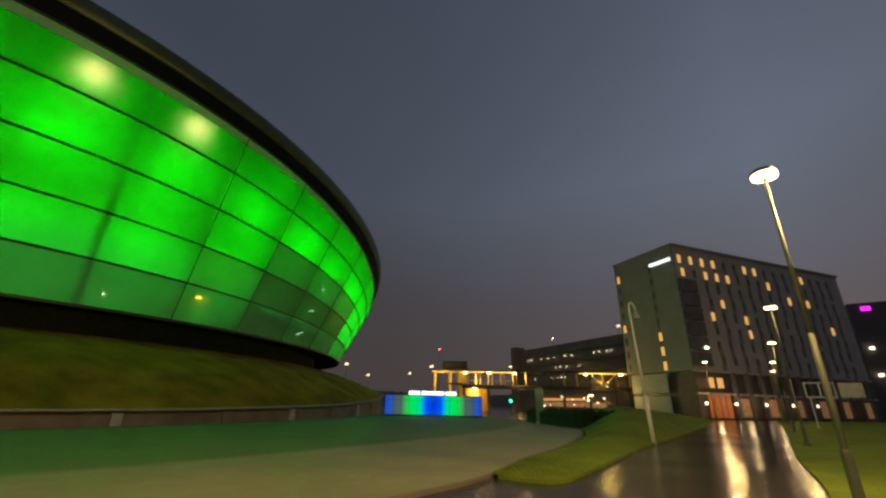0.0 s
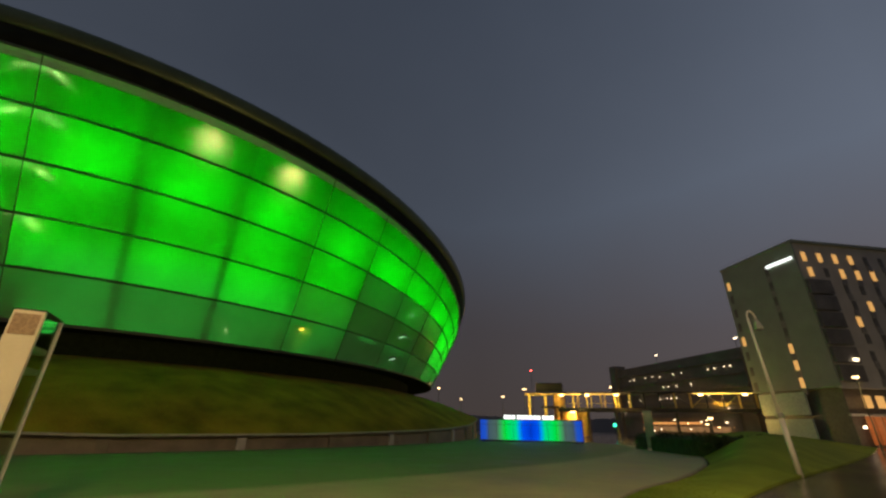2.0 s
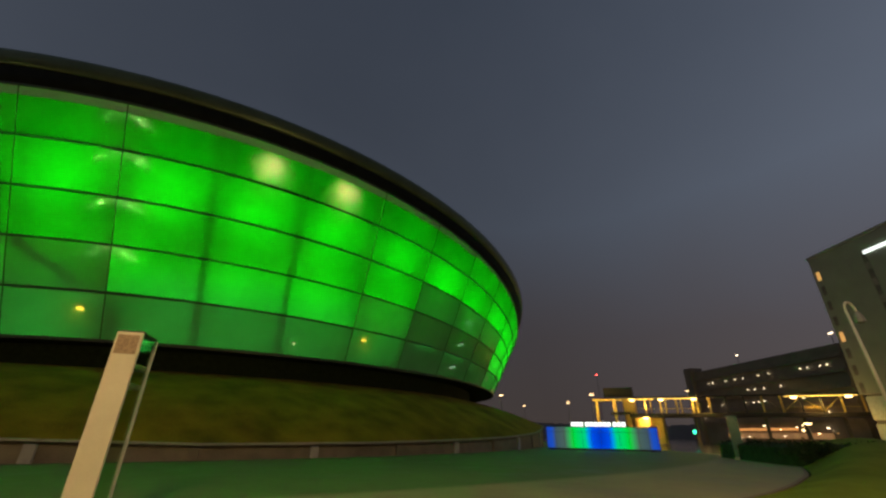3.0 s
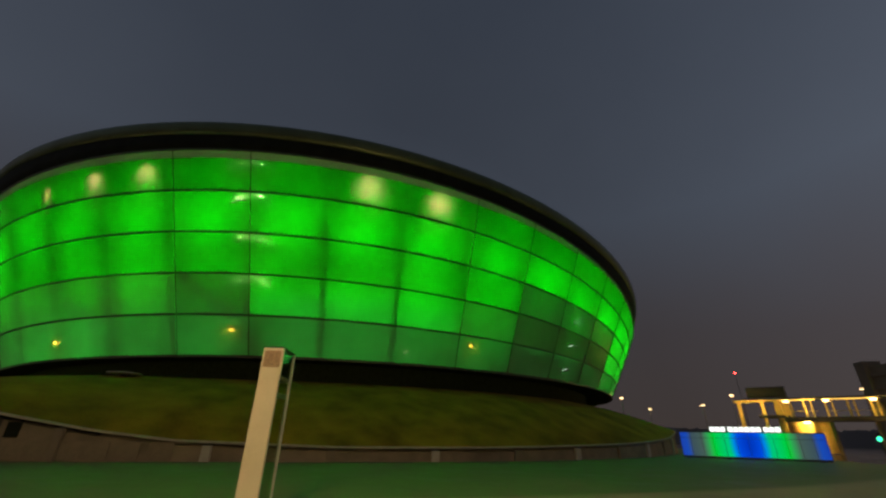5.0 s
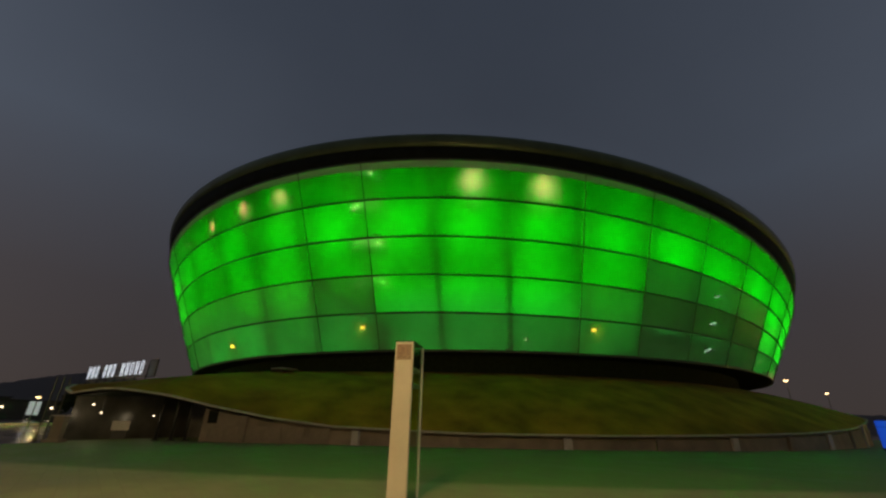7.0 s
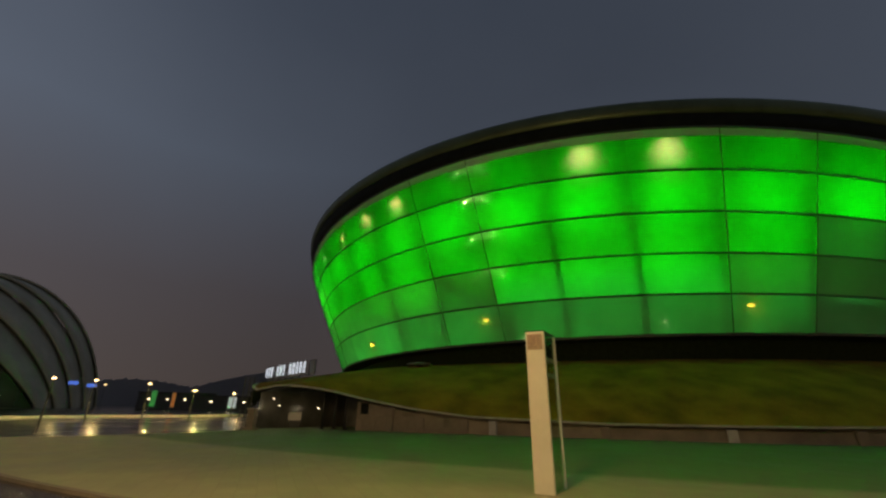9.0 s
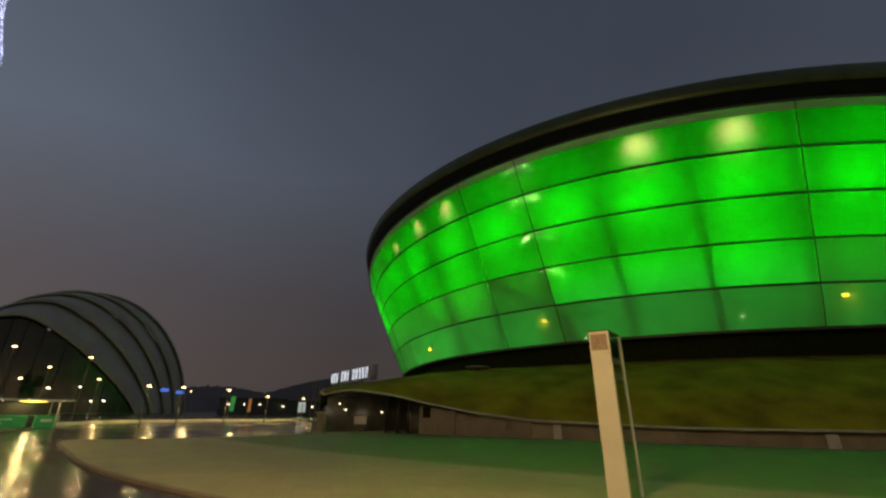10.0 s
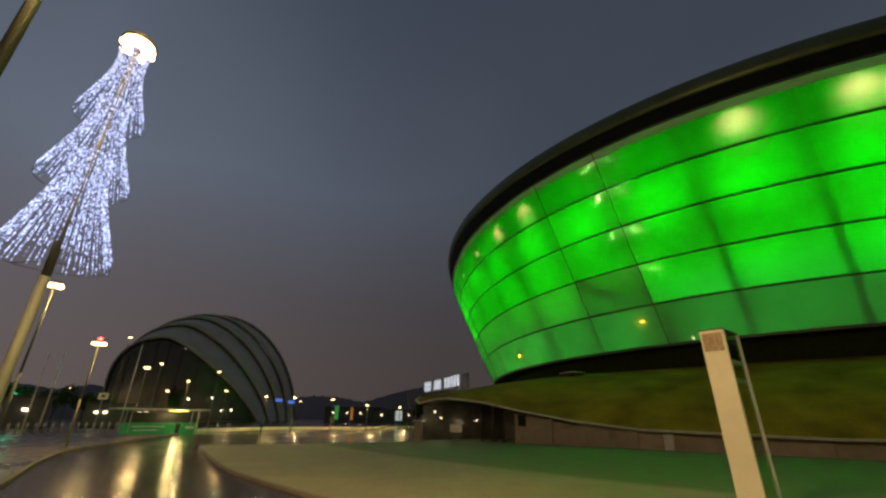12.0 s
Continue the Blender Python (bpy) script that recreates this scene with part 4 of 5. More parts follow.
for x, y in ((0.05, -0.2), (0.05, 1.3), (0.95, -0.2), (0.95, 1.3)):
    part("post", rod(bmesh.new(), (kl * x, y, 0), (kl * x, y, 2.15), 0.05), STEEL, kiosk)
part("back_shelf", boxed(kl * 0.5, 1.5, 1.0, kl * 0.9, 0.3, 1.9, bevel=0.02), DARK_METAL, kiosk)
part("strip_lamp", boxed(kl * 0.68, 0.3, 2.08, kl * 0.28, 0.1, 0.06), mat("yellow_strip", (0.8, 0.7, 0.2), emit=(1.0, 0.75, 0.15), power=3.0, bump=0), kiosk)

point_lamp("kiosk_lamp", Vector((kl * 0.68, -0.2, 1.9)), 70, (1.0, 0.75, 0.3), 0.2, kiosk)

# ---- kerbs and road edges to the west ----
left_line = smooth_line([(-9.5, -9.0, 0), (-12.5, -11.1, 0), (-21, -16.7, 0), (-28.1, -19.4, 0), (-41.9, -23.2, 0), (-50, -26.5, 0)], 6)
tagged(part("kerb", band(bmesh.new(), left_line, 0.18, -0.12, 0.03), CONCRETE), "pale kerb of the wet service road", "kerb", kind="structure")
west = [(p.x, p.y) for p in left_line] + [(-60, -60), (-20, -60), (-5, -20)]
tagged(part("pavement", slab(bmesh.new(), west, 0.02, -0.2), mat("dark_paving", (0.12, 0.1, 0.07), rough=0.3, scale=0.4, bump=0.3, rvar=0.12)), "dark wet pavement beyond the kerb", "paving", kind="structure")
far_line = smooth_line([(-50, -26.5, 0), (-57, -25.5, 0), (-62, -24, 0), (-68.7, -18, 0), (-72.8, -10, 0), (-81, -3, 0), (-95, 6, 0)], 6)
# Very pale colour stands in for lamps reflected in the wall's wet top.
tagged(part("kerb", band(bmesh.new(), far_line, 0.5, -0.12, 0.2), mat("low_wall_shine", (0.8, 0.76, 0.68), rough=0.5, scale=0.8)), "low kerb wall across the wet road, lamp shine in its pale colour", "kerb", kind="structure")

# ---- auditorium of overlapping curved shells ----
AUD = at12(117.5, 165)
aud = thing("auditorium", Matrix.Translation((AUD.x, AUD.y, 0)), "grey auditorium of overlapping curved metal shells", "auditorium")
SHELL = mat("shell_metal", (0.48, 0.45, 0.33), rough=0.5, metal=0.2, var=0.2, scale=0.15, bump=0.1, fine=2.0)


def arch(azl, azr, aza, tan, d, n=28, grow=1.0, flat=1.0):
    left, right_, top = at12(azl, d), at12(azr, d + 4), at12(aza, d, 0)
    top.z = EYE + tan * d
    c = (left + right_) / 2
    a, b = (right_ - left) / 2 * grow, (top - c) * grow
    out = []
    for k in range(n + 1):
        co, si = -math.cos(math.pi * k / n), max(0.0, math.sin(math.pi * k / n))
        if co > 0:
            co, si = co**flat, si**flat
        out.append(c + co * a + si * b - Vector((AUD.x, AUD.y, 0)))
    return out


SHELLS = [(125.6, 111.0, 122.2, 0.146, 150), (125.5, 109.6, 120.6, 0.176, 160), (125.2, 108.4, 119.2, 0.194, 170), (124.6, 107.4, 118.0, 0.203, 180), (124.0, 106.5, 116.6, 0.203, 190)]
FLAT = [1.45, 1.25, 1.12, 1.04, 1.0, 1.0]
for i, (azl, azr, aza, tan, d) in enumerate(SHELLS):
    fl_ = FLAT[i]
    front = arch(azl, azr, aza, tan, d, flat=fl_)
    lip = arch(azl, azr, aza, tan, d + 0.4, grow=0.982, flat=fl_)
    nxt = SHELLS[i + 1] if i + 1 < len(SHELLS) else (123, 107.5, 115.5, 0.17, 205)
    back = arch(*nxt[:4], nxt[4] + 2, grow=0.975, flat=FLAT[i + 1])
    bm = bmesh.new()
    sheet(bm, [lip, front, [(p * 0.55 + q * 0.45) for p, q in zip(front, back)], back])
    part("shell", bm, SHELL, aud, "curved ribbed metal shell", smooth=True)
rear = arch(123, 107.5, 115.5, 0.17, 207, grow=0.94)
bm = bmesh.new()
sheet(bm, [rear, [Vector((p.x, p.y, 0)) for p in rear]])
part("rear_wall", bm, SHELL, aud)
glass = arch(*SHELLS[0][:4], 151.5, grow=0.95, flat=FLAT[0])
bm = bmesh.new()
sheet(bm, [glass, [Vector((p.x, p.y, 0)) for p in glass]])
front_glass = part("front_glazing", bm, mat("foyer_glass", (0.06, 0.058, 0.05), rough=0.2, var=0.3, scale=0.2, bump=0), aud, "dark glazed front under the first shell")
for k in range(3, 26, 2):
    bm = rod(bmesh.new(), (glass[k].x, glass[k].y, 0), glass[k], 0.15, n=5)
    part("glazing_bar", bm, DARK_METAL, front_glass)
for k, (az, z) in enumerate([(121.5, 3), (119.8, 3.2), (118.6, 6), (117.2, 3), (116.2, 6.5), (115.0, 3), (120.8, 8), (114.0, 3.2)]):
    p = at12(az, 148.5, z) - Vector((AUD.x, AUD.y, 0))
    part("foyer_light", boxed(p.x, p.y, p.z, 0.5, 0.5, 0.35), LAMP_WHITE if k % 3 else LAMP_GLASS, aud)

# ---- banners and little signs along the far pavement ----
# Banner panels are no lamps: a glow in their own colour is added.
for az, d, h, w, col, lab in ((101.8, 105, 4.3, 0.9, (0.06, 0.35, 0.08), "tall green banner on the far pavement"), (99.9, 108, 4.0, 0.6, (0.55, 0.2, 0.05), "orange lit banner on the far pavement"), (93.9, 120, 3.6, 1.8, (0.7, 0.75, 0.75), "small pale illuminated notice")):
    bn = thing("banner", Matrix.Translation(at12(az, d, -0.07)) @ pose(0, 0, 0, 0, 0, az), lab, "banner", "banners")
    part("panel", boxed(0, 0, h * 0.62, w, 0.08, h * 0.7, bevel=0.02), mat("banner_%d" % int(az), col, rough=0.6, emit=col, power=0.35), bn)
    part("post", rod(bmesh.new(), (-w / 2 - 0.06, 0, 0), (-w / 2 - 0.06, 0, h), 0.05), STEEL, bn)
for az, z in ((108.9, 5.0), (107.4, 4.6)):
    fl = thing("blue_light", Matrix.Translation(at12(az, 118, -0.07)) @ pose(0, 0, 0, 0, 0, az), "blue lit sign panel on a post", "sign", "blue signs")
    part("panel", boxed(0, 0, z + 0.5, 1.6, 0.1, 0.7, bevel=0.05), mat("blue_glow", (0.1, 0.2, 0.7), emit=(0.12, 0.25, 1.0), power=0.55, bump=0), fl)
    part("post", rod(bmesh.new(), (0, 0, 0), (0, 0, z + 0.3), 0.06), STEEL, fl)

# ---- hills and far tree line ----
# Distance haze is put into this grey, well above the slopes' own dark tone.
HILL = mat("misted_hill", (0.28, 0.27, 0.27), rough=1.0, var=0.3, scale=0.01, bump=0)


def ridge(pairs, d, seed):
    bm = bmesh.new()
    azs = np.arange(pairs[0][0], pairs[-1][0], 0.25)
    rows = []
    for az in azs:
        tz = float(np.interp(az, [p[0] for p in pairs], [p[1] for p in pairs]))
        z = EYE + tz * d + (0.5 * noise.noise((az * 3, seed, 0)) + 0.25 * noise.noise((az * 11, seed, 0))) * d / 120
        rows.append([at(az, d, -2), at(az, d * 1.003, z), at(az, d * 1.15, z - 1)])
    return sheet(bm, rows)


tagged(part("hill", ridge([(86, 0.06), (90.5, 0.067), (93.7, 0.055), (98.2, 0.032), (101, 0.04), (103.7, 0.043), (106.5, 0.039), (112, 0.03), (125, 0.03), (150, 0.03)], 420, 3), HILL), "far hills behind the town, mist in their grey", "hill", kind="structure")
tagged(part("tree_line", ridge([(-75, 0.02), (-30, 0.03), (-8, 0.02), (0, 0.018), (5, 0.022), (16, 0.03), (40, 0.03)], 330, 7), HILL), "far tree line, mist in its grey", "tree line", kind="structure")
tagged(part("tree_line", ridge([(124, 0.035), (127, 0.05), (130, 0.04), (134, 0.05), (180, 0.04), (285, 0.03)], 260, 9), HILL), "far trees across the road, mist in their grey", "tree line", kind="structure")

# ---- trees ----


def clumps(bm, rng, n, cx, cy, cz, rx, rz, leaf):
    for _ in range(n):
        while True:
            p = Vector((rng.uniform(-1, 1), rng.uniform(-1, 1), rng.uniform(-1, 1)))
            if p.length < 1 and p.length > 0.35 * rng.random():
                break
        lump = 0.75 + 0.35 * noise.noise(p * 2.3)
        q = Vector((cx + p.x * rx * lump, cy + p.y * rx * lump, cz + p.z * rz * lump))
        m = Matrix.Translation(q) @ Euler((rng.uniform(0, 6), rng.uniform(0, 6), rng.uniform(0, 6))).to_matrix().to_4x4()
        s = leaf * rng.uniform(0.6, 1.3)
        vs = [bm.verts.new(m @ Vector(c)) for c in ((-s, 0, 0), (0, -s * 0.5, 0.1 * s), (s, 0, 0), (0, s * 0.5, 0.1 * s))]
        bm.faces.new(vs)
    return bm


def a_tree(place, h, spread, seed, label):
    rng = random.Random(seed)
    ob = thing("tree", Matrix.Translation(place), label, "tree", "trees by the road")
    bm = rod(bmesh.new(), (0, 0, -0.1), (0, 0, h * 0.5), 0.16, 0.09, 9)
    part("trunk", bm, mat("bark", (0.06, 0.05, 0.04), rough=0.9, scale=6), ob)
    for k in range(5):
        a = k * 1.26 + rng.random()
        part("limb", rod(bmesh.new(), (0, 0, h * (0.3 + 0.04 * k)), (spread * 0.55 * math.cos(a), spread * 0.55 * math.sin(a), h * rng.uniform(0.55, 0.8)), 0.07, 0.02, 6), MATS["bark"], ob)
    bm = bmesh.new()
    for k in range(7):
        a = k * 0.9 + rng.random()
        clumps(bm, rng, 260, spread * 0.5 * math.cos(a), spread * 0.5 * math.sin(a), h * rng.uniform(0.5, 0.82), spread * 0.5, h * 0.2, 0.16)
    tagged(part("crown", bm, GRASS_DARK, ob))
    return ob


for az, d, h, sp, seed in ((129.8, 84, 6.2, 2.6, 1), (127.6, 88, 6.0, 2.4, 2), (126.2, 92, 5.2, 2.0, 3), (132.9, 78, 5.6, 2.4, 4), (119.9, 95, 7.0, 1.6, 5), (90.6, 52, 4.6, 1.5, 6)):
    a_tree(at12(az, d, -0.07), h, sp, seed, "small dark leafy tree beside the road")

# green floodlight below the roadside trees
fl = thing("floodlight", Matrix.Translation(at12(133.0, 72.6, 3.57)), "small green floodlight on the pavilion roof below the trees", "floodlight")
part("housing", boxed(0, 0, 0.15, 0.4, 0.3, 0.3, bevel=0.03), DARK_METAL, fl)
part("lens", boxed(0, 0, 0.315, 0.34, 0.24, 0.03), mat("green_flood", (0.1, 0.6, 0.3), emit=(0.05, 1.0, 0.45), power=3.0, bump=0), fl)
point_lamp("lamp", (0, 0, 0.6), 260, (0.03, 1.0, 0.4), 0.15, fl)

fl = thing("floodlight", Matrix.Translation(at12(119.9, 92.2, -0.07)), "small green floodlight on the ground below a tree", "floodlight")
part("housing", boxed(0, 0, 0.15, 0.4, 0.3, 0.3, bevel=0.03), DARK_METAL, fl)
part("lens", boxed(0, 0, 0.315, 0.34, 0.24, 0.03), MATS["green_flood"], fl)
point_lamp("lamp", (0, 0, 0.8), 130, (0.08, 1.0, 0.25), 0.15, fl)

# ---- low pavilions across the road with a few white lights ----
for az, d, w, h, lights in ((124.5, 88, 9, 3.2, (-3.0, -1.9, 2.4, 3.4)), (132.6, 72, 6, 3.4, (-1.6, 0.9)), (94.6, 150, 14, 4.0, (-4, 1, 5)), (99.5, 170, 22, 5.0, (-8, -3, 2, 9))):
    pv = thing("pavilion", Matrix.Translation(at12(az, d, -0.07)) @ pose(0, 0, 0, 0, 0, az), "low dark flat-roofed pavilion with white lights", "pavilion", "pavilions")
    part("body", boxed(0, 0, h / 2, w, 4, h), mat("pavilion_wall", (0.09, 0.085, 0.08), rough=0.7), pv)
    part("roof", boxed(0, 0, h + 0.12, w + 0.8, 4.8, 0.25, bevel=0.05), DARK_METAL, pv)
    for x in lights:
        part("wall_light", boxed(x, -2.15, h * 0.62, 0.55, 0.2, 0.3), LAMP_WHITE, pv)

# ---- hedge and totem at the plaza's east edge ----
HP = at(-19, 37)
hedge = thing("hedge", Matrix.Translation((HP.x, HP.y, 0)), "dark clipped hedge along the plaza edge", "hedge")
bm = bmesh.new()
core = bmesh.new()
rng = random.Random(12)
hedge_line = smooth_line([at(-12.8, 47), at(-16, 41), at(-19, 37), at(-21.5, 37), at(-25, 41)], 7)
rows = []
for p in hedge_line:
    q = p - Vector((HP.x, HP.y, 0))
    clumps(bm, rng, 150, q.x, q.y, 0.8 + rng.uniform(-0.08, 0.1), 0.85, 0.85, 0.12)
    rows.append([q + Vector((dx * 0.95, -dx * 0.3, dz)) for dx, dz in ((-0.7, 0), (-0.6, 1.05), (0, 1.3), (0.6, 1.05), (0.7, 0))])
part("foliage", bm, GRASS_DARK, hedge)
part("core", sheet(core, rows), GRASS_DARK, hedge)
totem = thing("totem_sign", Matrix.Translation(at(-13.75, 43.7)) @ pose(0, 0, 0, 0, 0, -13.75), "slim green glass wayfinding totem", "totem sign")
part("panel", boxed(0, 0, 1.7, 0.75, 0.16, 3.1, bevel=0.02), mat("totem_glass", (0.1, 0.22, 0.16), rough=0.12, var=0.3, scale=1.5), totem)
part("foot", boxed(0, 0, 0.08, 0.9, 0.35, 0.16, bevel=0.02), STEEL, totem)

# ---- LED screen wall with sign shapes on top ----


def screen_mat():
    """A running display: a deep blue middle that fades through green to grey, and blue ends."""
    m = bpy.data.materials.new("display")
    m.use_nodes = True
    nt = m.node_tree
    nt.nodes.clear()
    co = nt.nodes.new("ShaderNodeTexCoord")
    mp = nt.nodes.new("ShaderNodeMapping")
    mp.inputs["Scale"].default_value = (1.0, 0.0, 0.45)
    ln = nt.nodes.new("ShaderNodeVectorMath")
    ln.operation = "LENGTH"
    ramp = nt.nodes.new("ShaderNodeValToRGB")
    e = ramp.color_ramp.elements
    e[0].position, e[0].color = 0.04, (0.0, 0.04, 0.55, 1)
    e[1].position, e[1].color = 1.0, (0.01, 0.05, 0.4, 1)
    for pos_, col in ((0.15, (0.0, 0.07, 0.72, 1)), (0.21, (0.0, 0.25, 0.75, 1)), (0.28, (0.0, 0.58, 0.2, 1)), (0.5, (0.0, 0.62, 0.04, 1)), (0.57, (0.03, 0.36, 0.09, 1)), (0.66, (0.06, 0.11, 0.09, 1)), (0.82, (0.045, 0.08, 0.1, 1)), (0.9, (0.01, 0.07, 0.45, 1))):
        n = e.new(pos_)
        n.color = col
    sc = nt.nodes.new("ShaderNodeMath")
    sc.operation = "MULTIPLY"
    sc.inputs[1].default_value = 1 / 6.1
    em = nt.nodes.new("ShaderNodeEmission")
    em.inputs["Strength"].default_value = 1.0
    out = nt.nodes.new("ShaderNodeOutputMaterial")
    nt.links.new(co.outputs["Object"], mp.inputs["Vector"])
    nt.links.new(mp.outputs[0], ln.inputs[0])
    nt.links.new(ln.outputs["Value"], sc.inputs[0])
    nt.links.new(sc.outputs[0], ramp.inputs["Fac"])
    nt.links.new(ramp.outputs["Color"], em.inputs["Color"])
    nt.links.new(em.outputs[0], out.inputs["Surface"])
    return m


SCREEN = screen_mat()
sw = thing("screen_wall", Matrix.Translation(at(0.05, 55)) @ pose(0, 0, 0, 0, 0, 0.5), "free-standing LED screen wall showing green and blue light", "screen")
half = 55 * math.tan(radians(3.3))
WALL_HALF = 6.1
wall_x = np.linspace(-WALL_HALF, WALL_HALF, 25)


def bowed(x):
    """The wall bows back a little towards its ends."""
    return 0.011 * x * x


def wall_band(y0, y1, z0, z1):
    """A curved bar along the whole wall."""
    rows = [[(x, bowed(x) + y, z) for y, z in ((y0, z0), (y1, z0), (y1, z1), (y0, z1), (y0, z0))] for x in wall_x]
    return sheet(bmesh.new(), rows)


part("screen", wall_band(-0.1, 0.1, -1.12, 1.12), SCREEN, sw, "glowing green display with a blue centre", m=pose(0, 0, 1.36))
part("base", wall_band(-0.13, 0.3, 0.05, 0.22), DARK_METAL, sw)
part("top_rail", wall_band(-0.12, 0.12, 2.49, 2.56), DARK_METAL, sw)
for x in np.linspace(-WALL_HALF, WALL_HALF, 13):
    part("seam", boxed(x, bowed(x) - 0.108, 1.36, 0.03, 0.012, 2.22), DARK_METAL, sw)
for x in (-5.6, -2.0, 1.7, 5.3):
    part("foot", boxed(x, bowed(x) - 0.1, 0.03, 0.35, 0.6, 0.06, bevel=0.01), DARK_METAL, sw)
part("cable_line", wall_band(-0.115, -0.1, 1.93, 1.96), DARK_METAL, sw)
k = 0
x = -half
while x < half - 0.3:
    w = (0.47, 0.53, 0.44)[k % 3]
    if k in (3, 10):
        w = 0.16
    else:
        part("light_shape", boxed(x + w / 2, 0, 2.79, w * 0.84, 0.14, 0.44, bevel=0.07), SIGN_WHITE, sw, "white illuminated sign shape")
    x += w
    k += 1
part("sign_rail", boxed(0, 0.1, 2.585, half * 2, 0.12, 0.08), DARK_METAL, sw)

# ---- hotel block ----
HC = at(-31.65, 91)
hotel = thing("hotel", Matrix.Translation((HC.x, HC.y, 0)) @ pose(0, 0, 0, 0, 0, 20), "ten-storey grey-green hotel block with some lit windows", "hotel")
CLAD = mat("hotel_cladding", (0.54, 0.5, 0.45), rough=0.6, var=0.15, scale=0.3, bump=0.1)
CLAD_GREEN = mat("hotel_end_cladding", (0.3, 0.33, 0.275), rough=0.6, var=0.12, scale=0.3, bump=0.1)
HH = 33.0
part("body", boxed(27.6, 8.0, (HH + 8.4) / 2, 55, 15.8, HH - 8.4), CLAD, hotel)
part("end_wall", boxed(-0.05, 8.0, (HH + 8.4) / 2, 0.3, 16, HH - 8.4), CLAD_GREEN, hotel, "grey-green panelled end wall")
part("parapet", box(box(bmesh.new(), 27.5, -0.1, HH + 0.2, 55.4, 0.4, 0.5), -0.15, 8, HH + 0.2, 0.4, 16.2, 0.5), CLAD_GREEN, hotel)
part("podium", boxed(27.8, 8.3, 4.2, 54, 15, 8.4), mat("podium", (0.14, 0.13, 0.12), rough=0.4), hotel)
for z in (4.3, 8.3):
    part("string_course", boxed(27.4, -0.1, z, 55.5, 0.5, 0.35), CLAD, hotel)
wm = bmesh.new()
box(wm, 0, 0, 0, 0.75, 0.2, 1.65)
win_dark = bpy.data.meshes.new("window")
wm.to_mesh(win_dark)
wm.free()
win_lit = win_dark.copy()
win_dark.materials.append(mat("hotel_window", (0.15, 0.14, 0.13), rough=0.35, var=0.4, scale=0.4, bump=0))
win_lit.materials.append(WINDOW_LIT)
LIT = {(0, 0), (0, 1), (0, 2), (0, 3), (0, 6), (0, 7), (0, 12), (1, 0), (1, 2), (1, 3), (1, 4), (1, 8), (3, 3), (4, 1), (4, 2), (4, 5), (5, 5), (2, 10), (2, 12), (4, 14)}
for row in range(8):
    for col in range(16):
        if col < 2 and row > 1:
            continue
        shared("window", win_lit if (row, col) in LIT else win_dark, hotel, pose(1.7 + col * 3.23 + (0.35 if row % 2 else 0), 0.04, 30.4 - row * 2.85))
for k in range(14):
    # dark spandrels between the windows of one column
    for row in range(8):
        if (k + 2 * row) % 5 != 0:
            part("spandrel", boxed(8.3 + k * 3.23, 0.0, 28.98 - row * 2.85, 0.95, 0.12, 1.05), mat("strip", (0.27, 0.25, 0.23), rough=0.4), hotel)
for row in range(2, 8):
    part("corner_glazing", boxed(2.4, -0.25, 30.4 - row * 2.85, 4.6, 0.6, 2.5, bevel=0.03), MATS["hotel_window"], hotel, "dark projecting corner glazing")
for row in range(8):
    z = 29.4 - row * 2.85
    shared("window", win_lit if row in (5, 6, 7) else win_dark, hotel, pose(-0.15, 5.9, z, 0, 0, 90))
    part("spandrel", boxed(-0.2, 5.9, z - 1.42, 0.12, 0.9, 1.05), MATS["strip"], hotel)
    shared("window", win_lit if row in (0, 4) else win_dark, hotel, pose(-0.15, 15.0, z, 0, 0, 90))
part("sign_bar", boxed(-0.35, 3.1, 30.2, 0.15, 5.2, 0.5, bevel=0.05), SIGN_WHITE, hotel, "white glowing sign bar")
for z, h in ((6.2, 3.6), (2.0, 3.6)):
    part("pale_panel", boxed(-0.25, 10.5, z, 0.3, 9, h, bevel=0.03), mat("pale_panel", (0.42, 0.5, 0.44), rough=0.5), hotel, "pale green base panel")
# Glow added to the orange so the entrance doors look lit.
ORANGE = mat("orange_glow", (0.45, 0.14, 0.05), rough=0.5, emit=(1.0, 0.25, 0.05), power=0.16, var=0.3)
for k in range(4):
    part("door_panel", boxed(2.6 + k * 1.5, -0.2, 2.2, 1.2, 0.15, 4.0, bevel=0.02), ORANGE, hotel, "orange entrance panel")
for k in range(12):
    part("pier", boxed(9.5 + k * 3.9, -0.2, 4.2, 0.9, 0.6, 8.2, bevel=0.03), mat("pier_stone", (0.2, 0.17, 0.14), rough=0.6), hotel)
    if k % 2 == 0:
        part("shop_window", boxed(11.4 + k * 3.9, -0.1, 2.0, 2.6, 0.2, 3.2), mat("shop_glow", (0.5, 0.3, 0.2), emit=(1.0, 0.45, 0.16), power=0.1, var=0.5), hotel)
for k, (x, z) in enumerate([(0.9, 2.6), (8.5, 2.6), (16.8, 2.6), (24.6, 2.6), (32.4, 2.6), (3.0, 6.2), (5.4, 6.2)]):
    part("wall_light" if k < 5 else "lit_window", boxed(x, -0.55, z, 0.42 if k < 5 else 1.3, 0.2, 0.36 if k < 5 else 1.8), LAMP_WHITE if k < 5 else WINDOW_LIT, hotel)
part("wall_light", boxed(3.5, -0.75, 12.5, 0.8, 0.2, 0.4), LAMP_WHITE, hotel)

